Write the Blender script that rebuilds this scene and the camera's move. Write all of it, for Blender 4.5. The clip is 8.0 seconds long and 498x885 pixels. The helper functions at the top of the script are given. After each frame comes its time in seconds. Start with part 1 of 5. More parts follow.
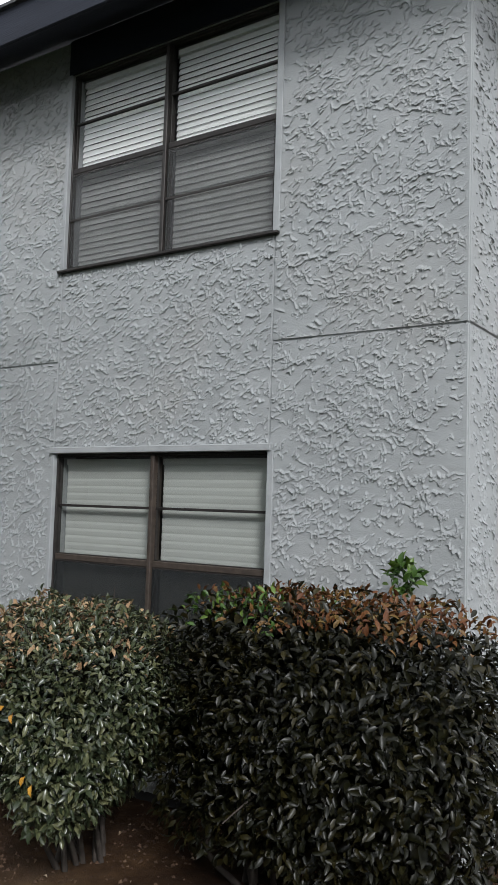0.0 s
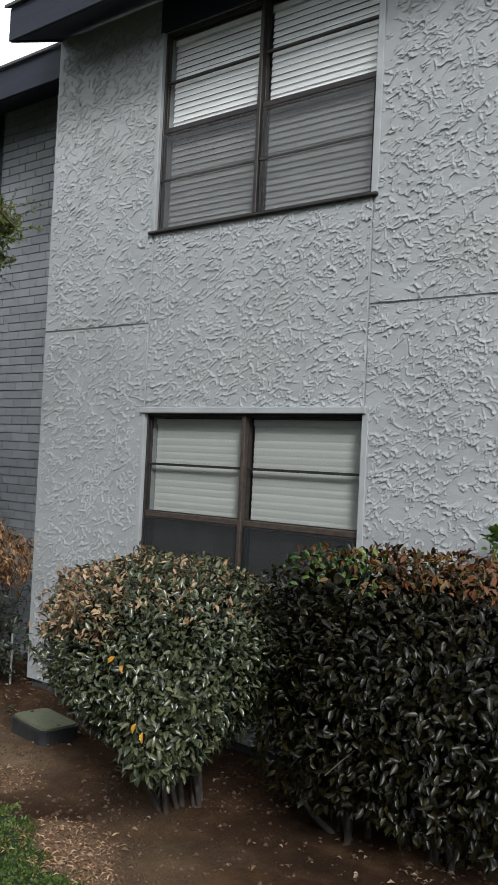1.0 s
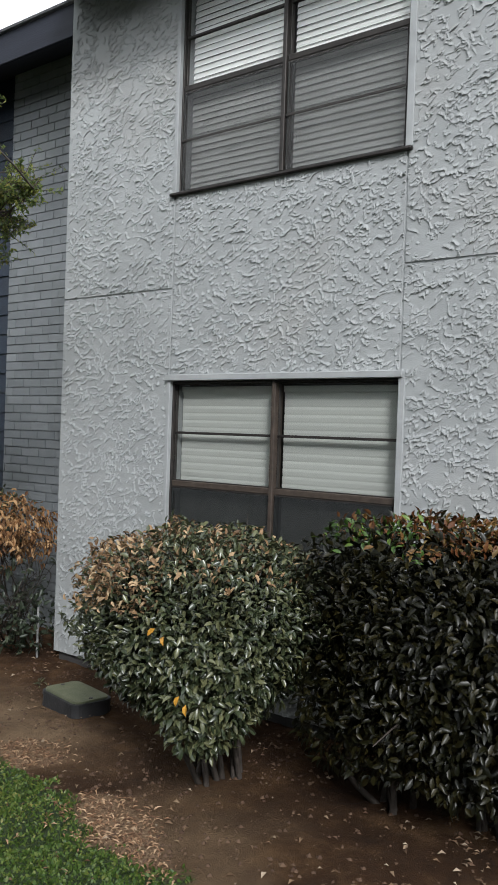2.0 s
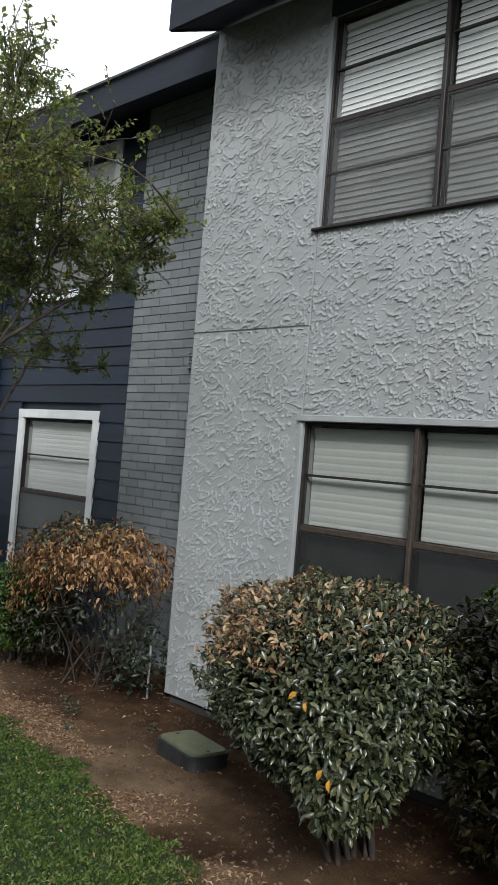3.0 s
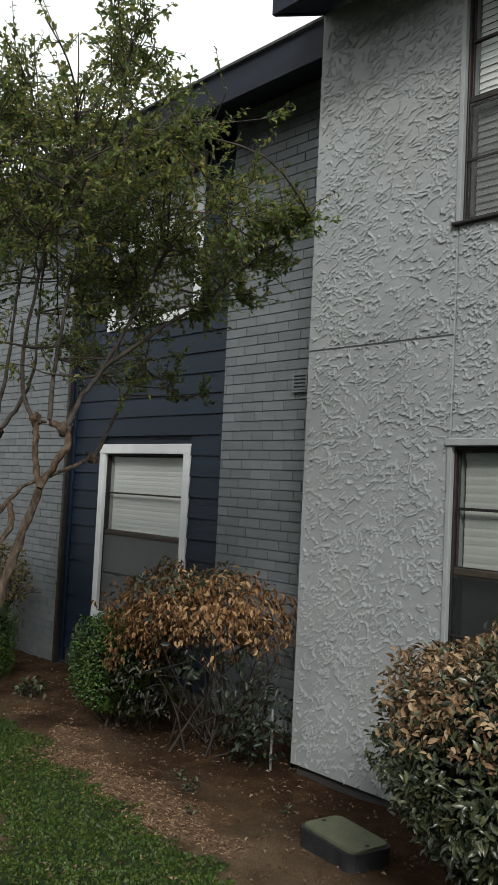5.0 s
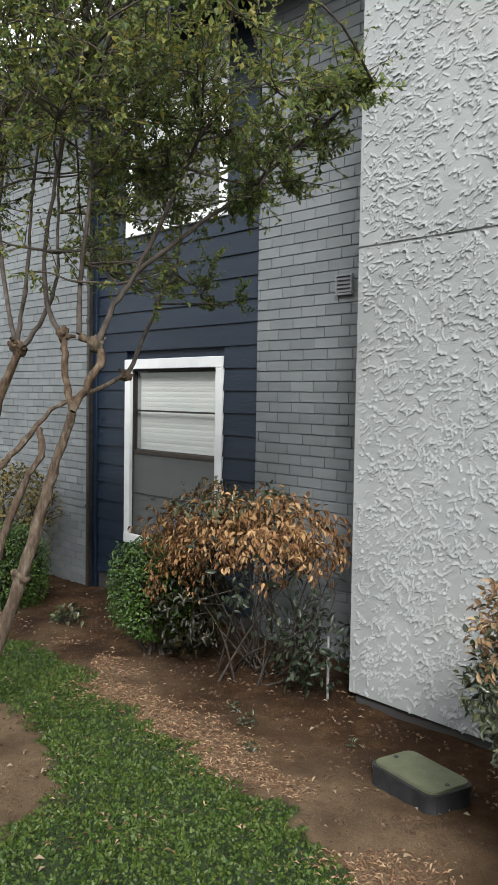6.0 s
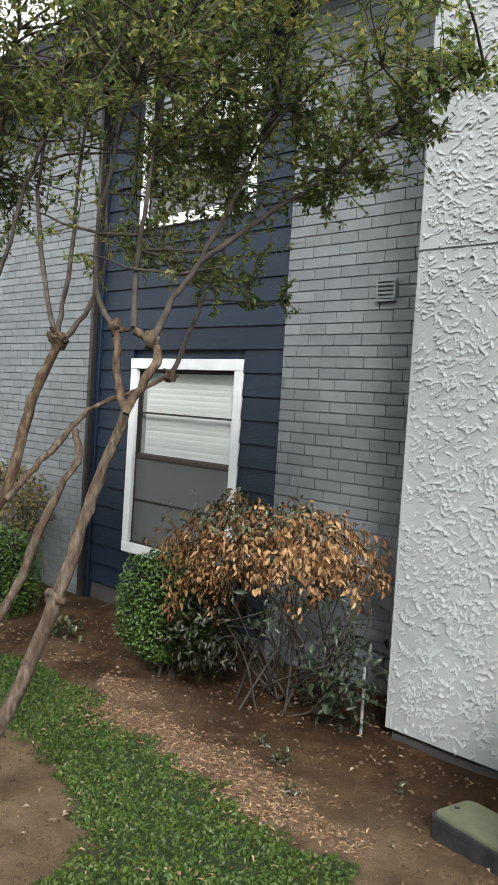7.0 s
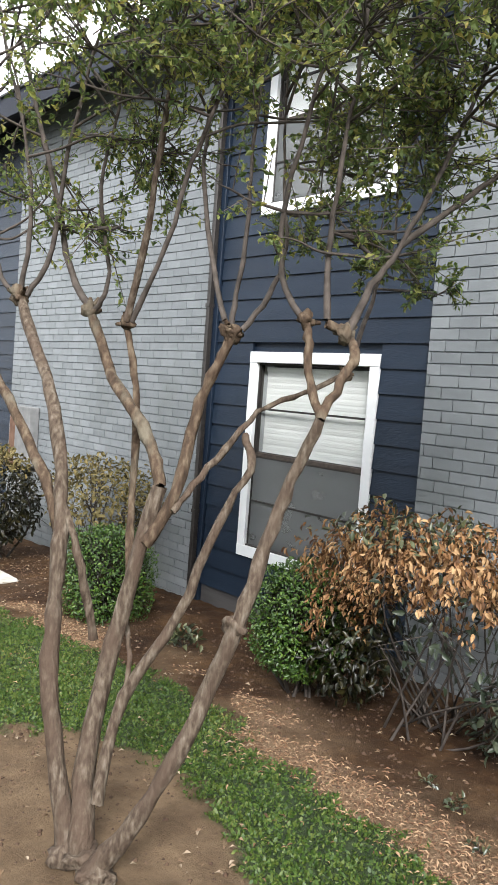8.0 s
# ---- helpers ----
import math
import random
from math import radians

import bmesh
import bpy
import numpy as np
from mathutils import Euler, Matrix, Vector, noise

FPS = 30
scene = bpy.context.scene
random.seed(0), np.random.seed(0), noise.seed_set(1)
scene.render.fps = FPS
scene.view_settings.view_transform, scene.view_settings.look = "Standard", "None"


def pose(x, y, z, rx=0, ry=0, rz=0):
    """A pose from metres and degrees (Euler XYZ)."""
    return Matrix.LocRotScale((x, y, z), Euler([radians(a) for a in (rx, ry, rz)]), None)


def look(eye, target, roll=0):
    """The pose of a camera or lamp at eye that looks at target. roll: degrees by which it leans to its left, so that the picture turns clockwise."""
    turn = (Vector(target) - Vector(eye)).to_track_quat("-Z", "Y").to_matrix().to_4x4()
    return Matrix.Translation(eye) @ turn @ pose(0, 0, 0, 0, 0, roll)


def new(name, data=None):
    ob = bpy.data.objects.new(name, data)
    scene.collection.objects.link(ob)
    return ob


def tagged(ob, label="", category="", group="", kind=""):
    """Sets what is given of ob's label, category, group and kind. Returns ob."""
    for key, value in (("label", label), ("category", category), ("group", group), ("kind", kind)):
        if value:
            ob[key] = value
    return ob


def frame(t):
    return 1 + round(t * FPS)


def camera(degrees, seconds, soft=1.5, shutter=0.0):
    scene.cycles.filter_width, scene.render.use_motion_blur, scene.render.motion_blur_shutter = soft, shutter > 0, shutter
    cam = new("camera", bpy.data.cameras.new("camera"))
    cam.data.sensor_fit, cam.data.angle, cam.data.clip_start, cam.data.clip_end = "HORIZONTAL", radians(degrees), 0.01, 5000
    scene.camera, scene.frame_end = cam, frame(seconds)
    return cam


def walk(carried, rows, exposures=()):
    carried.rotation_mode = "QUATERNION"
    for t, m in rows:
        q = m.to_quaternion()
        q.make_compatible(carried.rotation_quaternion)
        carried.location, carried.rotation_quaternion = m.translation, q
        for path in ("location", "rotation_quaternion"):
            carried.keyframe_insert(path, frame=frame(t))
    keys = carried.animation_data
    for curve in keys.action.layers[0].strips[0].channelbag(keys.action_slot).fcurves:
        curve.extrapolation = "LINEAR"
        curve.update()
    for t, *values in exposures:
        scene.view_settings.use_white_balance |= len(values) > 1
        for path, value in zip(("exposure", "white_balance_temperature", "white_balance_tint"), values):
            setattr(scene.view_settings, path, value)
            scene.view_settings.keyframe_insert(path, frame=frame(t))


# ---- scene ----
cam = camera(33.2, 8.0, 1.0)
PATH = [
    (0, (0.009, 0.29, 1.752), (-1.111, 1.939, 1.904), 1.8),
    (0.5, (-0.075, 0.219, 1.748), (-1.292, 1.805, 1.797), 3.2),
    (1, (-0.152, 0.111, 1.765), (-1.372, 1.694, 1.811), 2.8),
    (1.2, (-0.187, 0.101, 1.774), (-1.431, 1.667, 1.807), 3.0),
    (2.3, (-0.416, 0.135, 1.725), (-1.642, 1.715, 1.677), 1.6),
    (2.5, (-0.476, 0.151, 1.746), (-1.722, 1.714, 1.684), 1.7),
    (3, (-0.711, 0.113, 1.785), (-2.101, 1.551, 1.827), 4.7),
    (3.5, (-0.875, 0.091, 1.818), (-2.307, 1.476, 1.997), 5.0),
    (4, (-1.028, 0.198, 1.792), (-2.469, 1.571, 1.994), 3.1),
    (4.5, (-1.27, 0.284, 1.804), (-2.733, 1.638, 1.966), 2.3),
    (4.7, (-1.391, 0.251, 1.777), (-2.856, 1.604, 1.925), 2.7),
    (5.8, (-1.906, 0.425, 1.819), (-3.392, 1.761, 1.735), 1.3),
    (6, (-2.012, 0.441, 1.802), (-3.502, 1.771, 1.693), 0.9),
    (6.5, (-2.289, 0.386, 1.81), (-3.765, 1.734, 1.72), 1.8),
    (7, (-2.587, 0.369, 1.797), (-4.013, 1.769, 1.704), 3.6),
    (7.5, (-2.857, 0.423, 1.808), (-4.355, 1.744, 1.709), 2.6),
    (8, (-3.232, 0.297, 1.808), (-4.758, 1.584, 1.683), 4.3),
]
EXPOSURES = [(0.0, 0.25, 6200, 9), (1.2, 0.37, 6200, 9), (2.5, 0.52, 6250, 8), (3.5, -0.05, 6250, 7), (4.7, -0.2, 6500, 6), (6.0, 0.86, 6420, 7), (7.0, 1.05, 6420, 7), (8.0, 1.46, 6330, 9)]
walk(cam, [(t, look(eye, target, roll)) for t, eye, target, roll in PATH], EXPOSURES)

# ---- sky and sun: a bright overcast day ----
SUN_UP, SUN_TURN = 35, 132
world = bpy.data.worlds.new("overcast_sky")
scene.world = world
world.use_nodes = True
wn, wl = world.node_tree.nodes, world.node_tree.links
sky = wn.new("ShaderNodeTexSky")
sky.sky_type, sky.sun_disc = "NISHITA", False
sky.sun_elevation, sky.sun_rotation = radians(SUN_UP), radians(SUN_TURN)
sky.air_density, sky.dust_density = 1.0, 3.0
grey = wn.new("ShaderNodeHueSaturation")
grey.inputs["Saturation"].default_value = 0.12
wl.new(sky.outputs[0], grey.inputs["Color"])
cloud = wn.new("ShaderNodeMix")
cloud.data_type = "RGBA"
cloud.inputs["Factor"].default_value = 0.75
cloud.inputs[7].default_value = (9.2, 9.3, 9.35, 1)
wl.new(grey.outputs[0], cloud.inputs[6])
wl.new(cloud.outputs[2], wn["Background"].inputs["Color"])
wn["Background"].inputs["Strength"].default_value = 0.15
sun = new("sun", bpy.data.lights.new("sun", "SUN"))
sun.data.energy, sun.data.angle, sun.data.color = 2.4, radians(13), (1.0, 0.98, 0.95)
a, e = radians(SUN_TURN), radians(SUN_UP)
sun.matrix_world = look((0, 0, 20), (-math.sin(a) * math.cos(e), -math.cos(a) * math.cos(e), 20 - math.sin(e)))


# ---- materials ----
def material(name, ramp, scale=8.0, rough=0.8, bump=0.0, bump_scale=60.0, metal=0.0, stretch=(1, 1, 1),
             island=0.0, obj=0.0, spot=None, spot_scale=3.0, detail=6.0, spec=0.3, through_light=0.0, coords="Object"):
    """A node material: a colour ramp over noise, stains at a second scale, fine bump, and a variation per piece."""
    m = bpy.data.materials.new(name)
    m.use_nodes = True
    n, l = m.node_tree.nodes, m.node_tree.links
    b = n["Principled BSDF"]
    geo, tex = n.new("ShaderNodeNewGeometry"), n.new("ShaderNodeTexCoord")
    place = n.new("ShaderNodeMapping")
    place.inputs["Scale"].default_value = stretch
    l.new(geo.outputs["Position"] if coords == "World" else tex.outputs["Object"], place.inputs["Vector"])
    noi = n.new("ShaderNodeTexNoise")
    noi.inputs["Scale"].default_value, noi.inputs["Detail"].default_value = scale, detail
    l.new(place.outputs[0], noi.inputs["Vector"])
    fac = noi.outputs["Fac"]
    if island or obj:
        if island:
            src = geo.outputs["Random Per Island"]
        else:
            src = n.new("ShaderNodeObjectInfo").outputs["Random"]
        mix = n.new("ShaderNodeMix")
        mix.inputs["Factor"].default_value = island or obj
        l.new(fac, mix.inputs["A"])
        l.new(src, mix.inputs["B"])
        fac = mix.outputs["Result"]
    r = n.new("ShaderNodeValToRGB")
    els = r.color_ramp.elements
    for i, (at, colour) in enumerate(ramp):
        el = els[i] if i < 2 else els.new(at)
        el.position, el.color = at, (*colour, 1)
    l.new(fac, r.inputs["Fac"])
    col = r.outputs["Color"]
    if spot:
        sn = n.new("ShaderNodeTexNoise")
        sn.inputs["Scale"].default_value, sn.inputs["Detail"].default_value = spot_scale, 5
        l.new(place.outputs[0], sn.inputs["Vector"])
        sr = n.new("ShaderNodeMapRange")
        sr.inputs["From Min"].default_value, sr.inputs["From Max"].default_value = spot[1], spot[2]
        sr.inputs["To Max"].default_value = spot[3]
        l.new(sn.outputs["Fac"], sr.inputs["Value"])
        sm = n.new("ShaderNodeMix")
        sm.data_type = "RGBA"
        l.new(sr.outputs["Result"], sm.inputs["Factor"])
        l.new(col, sm.inputs[6])
        sm.inputs[7].default_value = (*spot[0], 1)
        col = sm.outputs[2]
    l.new(col, b.inputs["Base Color"])
    b.inputs["Roughness"].default_value, b.inputs["Metallic"].default_value = rough, metal
    b.inputs["Specular IOR Level"].default_value = spec
    if bump:
        bn = n.new("ShaderNodeTexNoise")
        bn.inputs["Scale"].default_value, bn.inputs["Detail"].default_value = bump_scale, 5
        l.new(place.outputs[0], bn.inputs["Vector"])
        bu = n.new("ShaderNodeBump")
        bu.inputs["Strength"].default_value, bu.inputs["Distance"].default_value = bump, 0.01
        l.new(bn.outputs["Fac"], bu.inputs["Height"])
        l.new(bu.outputs[0], b.inputs["Normal"])
    if through_light:
        tr = n.new("ShaderNodeBsdfTranslucent")
        l.new(col, tr.inputs["Color"])
        ms = n.new("ShaderNodeMixShader")
        ms.inputs[0].default_value = through_light
        l.new(b.outputs[0], ms.inputs[1])
        l.new(tr.outputs[0], ms.inputs[2])
        l.new(ms.outputs[0], n["Material Output"].inputs["Surface"])
    return m


def glass_material(name, tint=(1, 1, 1), gloss=0.02):
    m = bpy.data.materials.new(name)
    m.use_nodes = True
    n, l = m.node_tree.nodes, m.node_tree.links
    n.remove(n["Principled BSDF"])
    clear, shine, edge, power, rng, mix = (n.new(k) for k in ("ShaderNodeBsdfTransparent", "ShaderNodeBsdfGlossy", "ShaderNodeLayerWeight", "ShaderNodeMath", "ShaderNodeMapRange", "ShaderNodeMixShader"))
    clear.inputs["Color"].default_value = (*tint, 1)
    shine.inputs["Roughness"].default_value = gloss
    edge.inputs["Blend"].default_value = 0.5
    power.operation = "POWER"
    power.inputs[1].default_value = 4.0
    rng.inputs["To Min"].default_value = 0.05
    l.new(edge.outputs["Facing"], power.inputs[0])
    l.new(power.outputs[0], rng.inputs["Value"])
    l.new(rng.outputs[0], mix.inputs[0])
    l.new(clear.outputs[0], mix.inputs[1])
    l.new(shine.outputs[0], mix.inputs[2])
    l.new(mix.outputs[0], n["Material Output"].inputs["Surface"])
    return m


def screen_material(name, colour, cover):
    m = bpy.data.materials.new(name)
    m.use_nodes = True
    n, l = m.node_tree.nodes, m.node_tree.links
    b = n["Principled BSDF"]
    b.inputs["Base Color"].default_value, b.inputs["Roughness"].default_value = (*colour, 1), 0.6
    clear, mix = n.new("ShaderNodeBsdfTransparent"), n.new("ShaderNodeMixShader")
    noi = n.new("ShaderNodeTexNoise")
    noi.inputs["Scale"].default_value = 4
    rng = n.new("ShaderNodeMapRange")
    rng.inputs["To Min"].default_value, rng.inputs["To Max"].default_value = cover - 0.06, cover + 0.06
    l.new(noi.outputs["Fac"], rng.inputs["Value"])
    l.new(rng.outputs[0], mix.inputs[0])
    l.new(clear.outputs[0], mix.inputs[1])
    l.new(b.outputs[0], mix.inputs[2])
    l.new(mix.outputs[0], n["Material Output"].inputs["Surface"])
    return m


def ground_material():
    """Bare reddish soil, straw and turf, by the ground's own cover layers."""
    m = bpy.data.materials.new("soil_and_turf")
    m.use_nodes = True
    n, l = m.node_tree.nodes, m.node_tree.links
    b = n["Principled BSDF"]
    geo = n.new("ShaderNodeNewGeometry")

    def noise_ramp(scale, ramp, detail=8):
        t = n.new("ShaderNodeTexNoise")
        t.inputs["Scale"].default_value, t.inputs["Detail"].default_value, t.inputs["Roughness"].default_value = scale, detail, 0.72
        l.new(geo.outputs["Position"], t.inputs["Vector"])
        r = n.new("ShaderNodeValToRGB")
        for i, (at, c) in enumerate(ramp):
            el = r.color_ramp.elements[i] if i < 2 else r.color_ramp.elements.new(at)
            el.position, el.color = at, (*c, 1)
        l.new(t.outputs["Fac"], r.inputs["Fac"])
        return t, r.outputs["Color"]

    def blend(layer, a, c):
        at = n.new("ShaderNodeAttribute")
        at.attribute_name = layer
        mx = n.new("ShaderNodeMix")
        mx.data_type = "RGBA"
        l.new(at.outputs["Fac"], mx.inputs["Factor"])
        l.new(a, mx.inputs[6])
        l.new(c, mx.inputs[7])
        return mx.outputs[2]

    _, soil = noise_ramp(2.3, [(0.3, (0.017, 0.0078, 0.0036)), (0.5, (0.041, 0.0200, 0.0086)), (0.72, (0.112, 0.063, 0.029))])
    _, pale = noise_ramp(5.0, [(0.3, (0.078, 0.050, 0.029)), (0.7, (0.20, 0.137, 0.083))])
    _, straw = noise_ramp(70, [(0.3, (0.08, 0.047, 0.029)), (0.5, (0.18, 0.118, 0.072)), (0.7, (0.31, 0.22, 0.145))])
    _, turf = noise_ramp(9, [(0.3, (0.02, 0.033, 0.014)), (0.7, (0.045, 0.062, 0.027))])
    grit, _ = noise_ramp(110, [(0, (0, 0, 0)), (1, (1, 1, 1))], 10)
    col = blend("turf", blend("straw", blend("pale", soil, pale), straw), turf)
    l.new(col, b.inputs["Base Color"])
    b.inputs["Roughness"].default_value, b.inputs["Specular IOR Level"].default_value = 0.95, 0.15
    bu = n.new("ShaderNodeBump")
    bu.inputs["Strength"].default_value, bu.inputs["Distance"].default_value = 1.0, 0.02
    l.new(grit.outputs["Fac"], bu.inputs["Height"])
    l.new(bu.outputs[0], b.inputs["Normal"])
    return m


STUCCO = material("stucco_paint", [(0.3, (0.2627, 0.2732, 0.2767)), (0.7, (0.3001, 0.3106, 0.3141))], 3, 0.75, 0.25, 150, spot=((0.2741, 0.2714, 0.2627), 0.52, 0.8, 0.7), spot_scale=1.6, coords="World", spec=0.35)
MORTAR = material("painted_mortar", [(0.3, (0.1167, 0.126, 0.1339)), (0.7, (0.1657, 0.1763, 0.1856))], 14, 0.85, 0.5, 90)
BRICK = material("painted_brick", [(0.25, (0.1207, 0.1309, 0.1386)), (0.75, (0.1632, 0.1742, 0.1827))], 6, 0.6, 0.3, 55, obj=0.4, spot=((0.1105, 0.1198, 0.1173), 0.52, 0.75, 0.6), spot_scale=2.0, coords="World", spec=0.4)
# same paint as BRICK, lightened to carry the left panel's brighter light
BRICK_LIT = material("painted_brick_joined_lit", [(0.25, (0.14, 0.1518, 0.1606)), (0.75, (0.1893, 0.202, 0.2119))], 6, 0.6, 0.3, 55, island=0.4, spot=((0.1281, 0.139, 0.136), 0.52, 0.75, 0.6), spot_scale=2.0, coords="World", spec=0.4)
NAVY = material("navy_siding_paint", [(0.3, (0.0056, 0.0113, 0.0225)), (0.7, (0.0088, 0.0168, 0.0315))], 5, 0.5, 0.25, 60, stretch=(0.3, 1, 4), obj=0.3, coords="World", spec=0.25)
# weathered board grey, darkened to give the stucco footing its shadow
SKIRT = material("weathered_board_foot_shade", [(0.3, (0.036, 0.0342, 0.0342)), (0.7, (0.0576, 0.054, 0.05328))], 5, 0.8, 0.3, 40, stretch=(0.4, 1, 3))
FASCIA = material("dark_fascia_paint", [(0.3, (0.008, 0.010, 0.018)), (0.7, (0.014, 0.017, 0.028))], 4, 0.7, 0.2, 40, stretch=(0.3, 1, 3), coords="World")
SHINGLE = material("roof_shingle", [(0.3, (0.04, 0.04, 0.045)), (0.7, (0.09, 0.09, 0.095))], 30, 0.95, 0.6, 120)
WHITE = material("white_trim_paint", [(0.3, (0.578, 0.5865, 0.595)), (0.7, (0.663, 0.6715, 0.68))], 6, 0.5, 0.15, 40)
STOP = material("pale_casing_paint", [(0.3, (0.2574, 0.2673, 0.2722)), (0.7, (0.3168, 0.3267, 0.3317))], 9, 0.6, 0.2, 50)
BRONZE = material("bronze_aluminium", [(0.3, (0.02025, 0.018, 0.0171)), (0.7, (0.03825, 0.0333, 0.0306))], 20, 0.5, 0.1, 60, metal=0.3)
WOODY = material("worn_brown_sash", [(0.3, (0.0308, 0.02285, 0.01806)), (0.7, (0.0616, 0.04665, 0.0378))], 25, 0.6, 0.2, 60)
SLAT = material("white_blind_slat", [(0.2, (0.7357, 0.7357, 0.7163)), (0.8, (0.8131, 0.8131, 0.7938))], 3, 0.5, obj=0.6, through_light=0.2)
ROOM = material("unlit_room_dark", [(0.3, (0.05, 0.05, 0.05)), (0.7, (0.08, 0.08, 0.08))], 2, 0.9)
GLASS = glass_material("window_glass", (0.98, 0.99, 0.985))
# darker tint for the panes of the lower twin window
GLASS_DIM = glass_material("tinted_window_glass", (0.66, 0.68, 0.66))
SCREEN = screen_material("insect_screen", (0.03, 0.03, 0.031), 0.55)
SCREEN_DARK = screen_material("dark_insect_screen", (0.011, 0.0125, 0.0135), 0.8)
SCREEN_DENSE = screen_material("dusty_insect_screen", (0.095, 0.099, 0.102), 0.72)
BARK = material("mottled_bark", [(0.30, (0.03673, 0.0237, 0.01568)), (0.45, (0.06851, 0.04781, 0.03304)), (0.56, (0.1027, 0.07834, 0.05694)), (0.70, (0.1565, 0.1275, 0.09906))], 60, 0.85, 1.0, 80, stretch=(1, 1, 0.33), detail=6, spot=((0.0697, 0.0453, 0.03136), 0.47, 0.62, 0.8), spot_scale=9)
BARK_BROWN = material("rusty_brown_bark", [(0.30, (0.02938, 0.01795, 0.01111)), (0.5, (0.0668, 0.04243, 0.02623)), (0.70, (0.1336, 0.1006, 0.06803))], 42, 0.85, 1.0, 60, stretch=(1, 1, 0.4), detail=6, spot=((0.1384, 0.1224, 0.09044), 0.55, 0.68, 0.7), spot_scale=9)
TWIG = material("dark_twig_bark", [(0.3, (0.02306, 0.01841, 0.01516)), (0.7, (0.05989, 0.04836, 0.04139))], 20, 0.85, 0.3, 60)
TWIG_TREE = material("grey_brown_shoot_bark", [(0.3, (0.0372, 0.0297, 0.02445)), (0.7, (0.0966, 0.078, 0.06675))], 20, 0.85, 0.3, 60)
LEAF_TREE = material("fine_tree_leaf", [(0.15, (0.05034, 0.082, 0.02851)), (0.5, (0.1307, 0.1714, 0.04986)), (0.75, (0.2414, 0.2459, 0.06238)), (0.95, (0.382, 0.2682, 0.07128))], 1.2, 0.5, island=0.6, through_light=0.5, spec=0.4)
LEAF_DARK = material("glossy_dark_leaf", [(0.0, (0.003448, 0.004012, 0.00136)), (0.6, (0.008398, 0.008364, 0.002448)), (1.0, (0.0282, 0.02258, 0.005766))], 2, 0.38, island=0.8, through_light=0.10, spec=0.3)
LEAF_GREY = material("greyish_green_leaf", [(0.1, (0.018, 0.0264, 0.01224)), (0.5, (0.04507, 0.05492, 0.02551)), (0.9, (0.1022, 0.1044, 0.04847))], 2, 0.30, island=0.8, through_light=0.10, spec=0.6)
LEAF_DULL = material("dull_green_leaf", [(0.0, (0.0124, 0.0186, 0.01116)), (0.6, (0.0279, 0.0372, 0.02232)), (1.0, (0.062, 0.0713, 0.0434))], 2, 0.4, island=0.8, through_light=0.1)
LEAF_RUST = material("rusty_new_leaf", [(0.0, (0.06422, 0.02107, 0.00864)), (0.5, (0.1194, 0.04642, 0.0144)), (1.0, (0.1102, 0.08438, 0.0216))], 3, 0.5, island=0.8, through_light=0.15)
LEAF_TAN = material("scorched_tan_leaf", [(0.1, (0.07437, 0.03533, 0.01683)), (0.5, (0.223, 0.1092, 0.04204)), (0.9, (0.3966, 0.2521, 0.1261))], 3, 0.65, island=0.85, through_light=0.15)
LEAF_SCORCHED = material("pinkish_scorched_leaf", [(0.1, (0.09945, 0.05702, 0.03045)), (0.5, (0.2387, 0.1451, 0.07606)), (0.9, (0.3978, 0.29, 0.1723))], 3, 0.6, island=0.85, through_light=0.15)
LEAF_BOX = material("small_bright_leaf", [(0.0, (0.01875, 0.04631, 0.007687)), (0.6, (0.04696, 0.09685, 0.01425)), (1.0, (0.1033, 0.1599, 0.01941))], 3, 0.4, island=0.8, through_light=0.2, spec=0.45)
LEAF_YELLOW = material("yellowing_leaf", [(0.0, (0.0512, 0.0480, 0.0160)), (0.5, (0.1216, 0.0960, 0.0320)), (1.0, (0.2176, 0.1664, 0.0704))], 3, 0.6, island=0.8, through_light=0.2)
ORANGE = material("orange_leaf", [(0.2, (0.32, 0.15, 0.02)), (0.8, (0.42, 0.22, 0.03))], 9, 0.5, island=0.5)
GRASS = material("turf_blade", [(0.1, (0.02333, 0.05069, 0.009821)), (0.5, (0.05443, 0.09462, 0.01722)), (0.8, (0.1011, 0.1285, 0.02703)), (0.95, (0.2333, 0.169, 0.05895))], 1.3, 0.5, island=0.65, through_light=0.25)
STRAW = material("dry_straw", [(0.05, (0.0765, 0.03825, 0.02125)), (0.5, (0.204, 0.1148, 0.06375)), (0.95, (0.391, 0.272, 0.17))], 3, 0.85, island=0.9)
LITTER = material("fallen_leaf", [(0.0, (0.05527, 0.0279, 0.01548)), (0.6, (0.1658, 0.1065, 0.06187)), (1.0, (0.304, 0.2434, 0.1769))], 3, 0.8, island=0.9)
CLOD = material("soil_clod", [(0.0, (0.03881, 0.02048, 0.01254)), (1.0, (0.1035, 0.06331, 0.0392))], 3, 0.95, 0.4, 50, island=0.8)
LID = material("olive_plastic_lid", [(0.3, (0.08798, 0.09558, 0.05738)), (0.7, (0.1263, 0.1338, 0.08415))], 14, 0.6, 0.4, 90)
BLACK = material("black_plastic", [(0.3, (0.015, 0.016, 0.018)), (0.7, (0.035, 0.035, 0.037))], 14, 0.5, 0.2, 60)
STEEL = material("dull_steel", [(0.3, (0.24, 0.24, 0.24)), (0.7, (0.38, 0.38, 0.38))], 20, 0.5, 0.2, 60, metal=0.4)
BOXGREY = material("weathered_meter_box", [(0.3, (0.1200, 0.1200, 0.1200)), (0.7, (0.1920, 0.1920, 0.1920))], 9, 0.65, 0.2, 60)
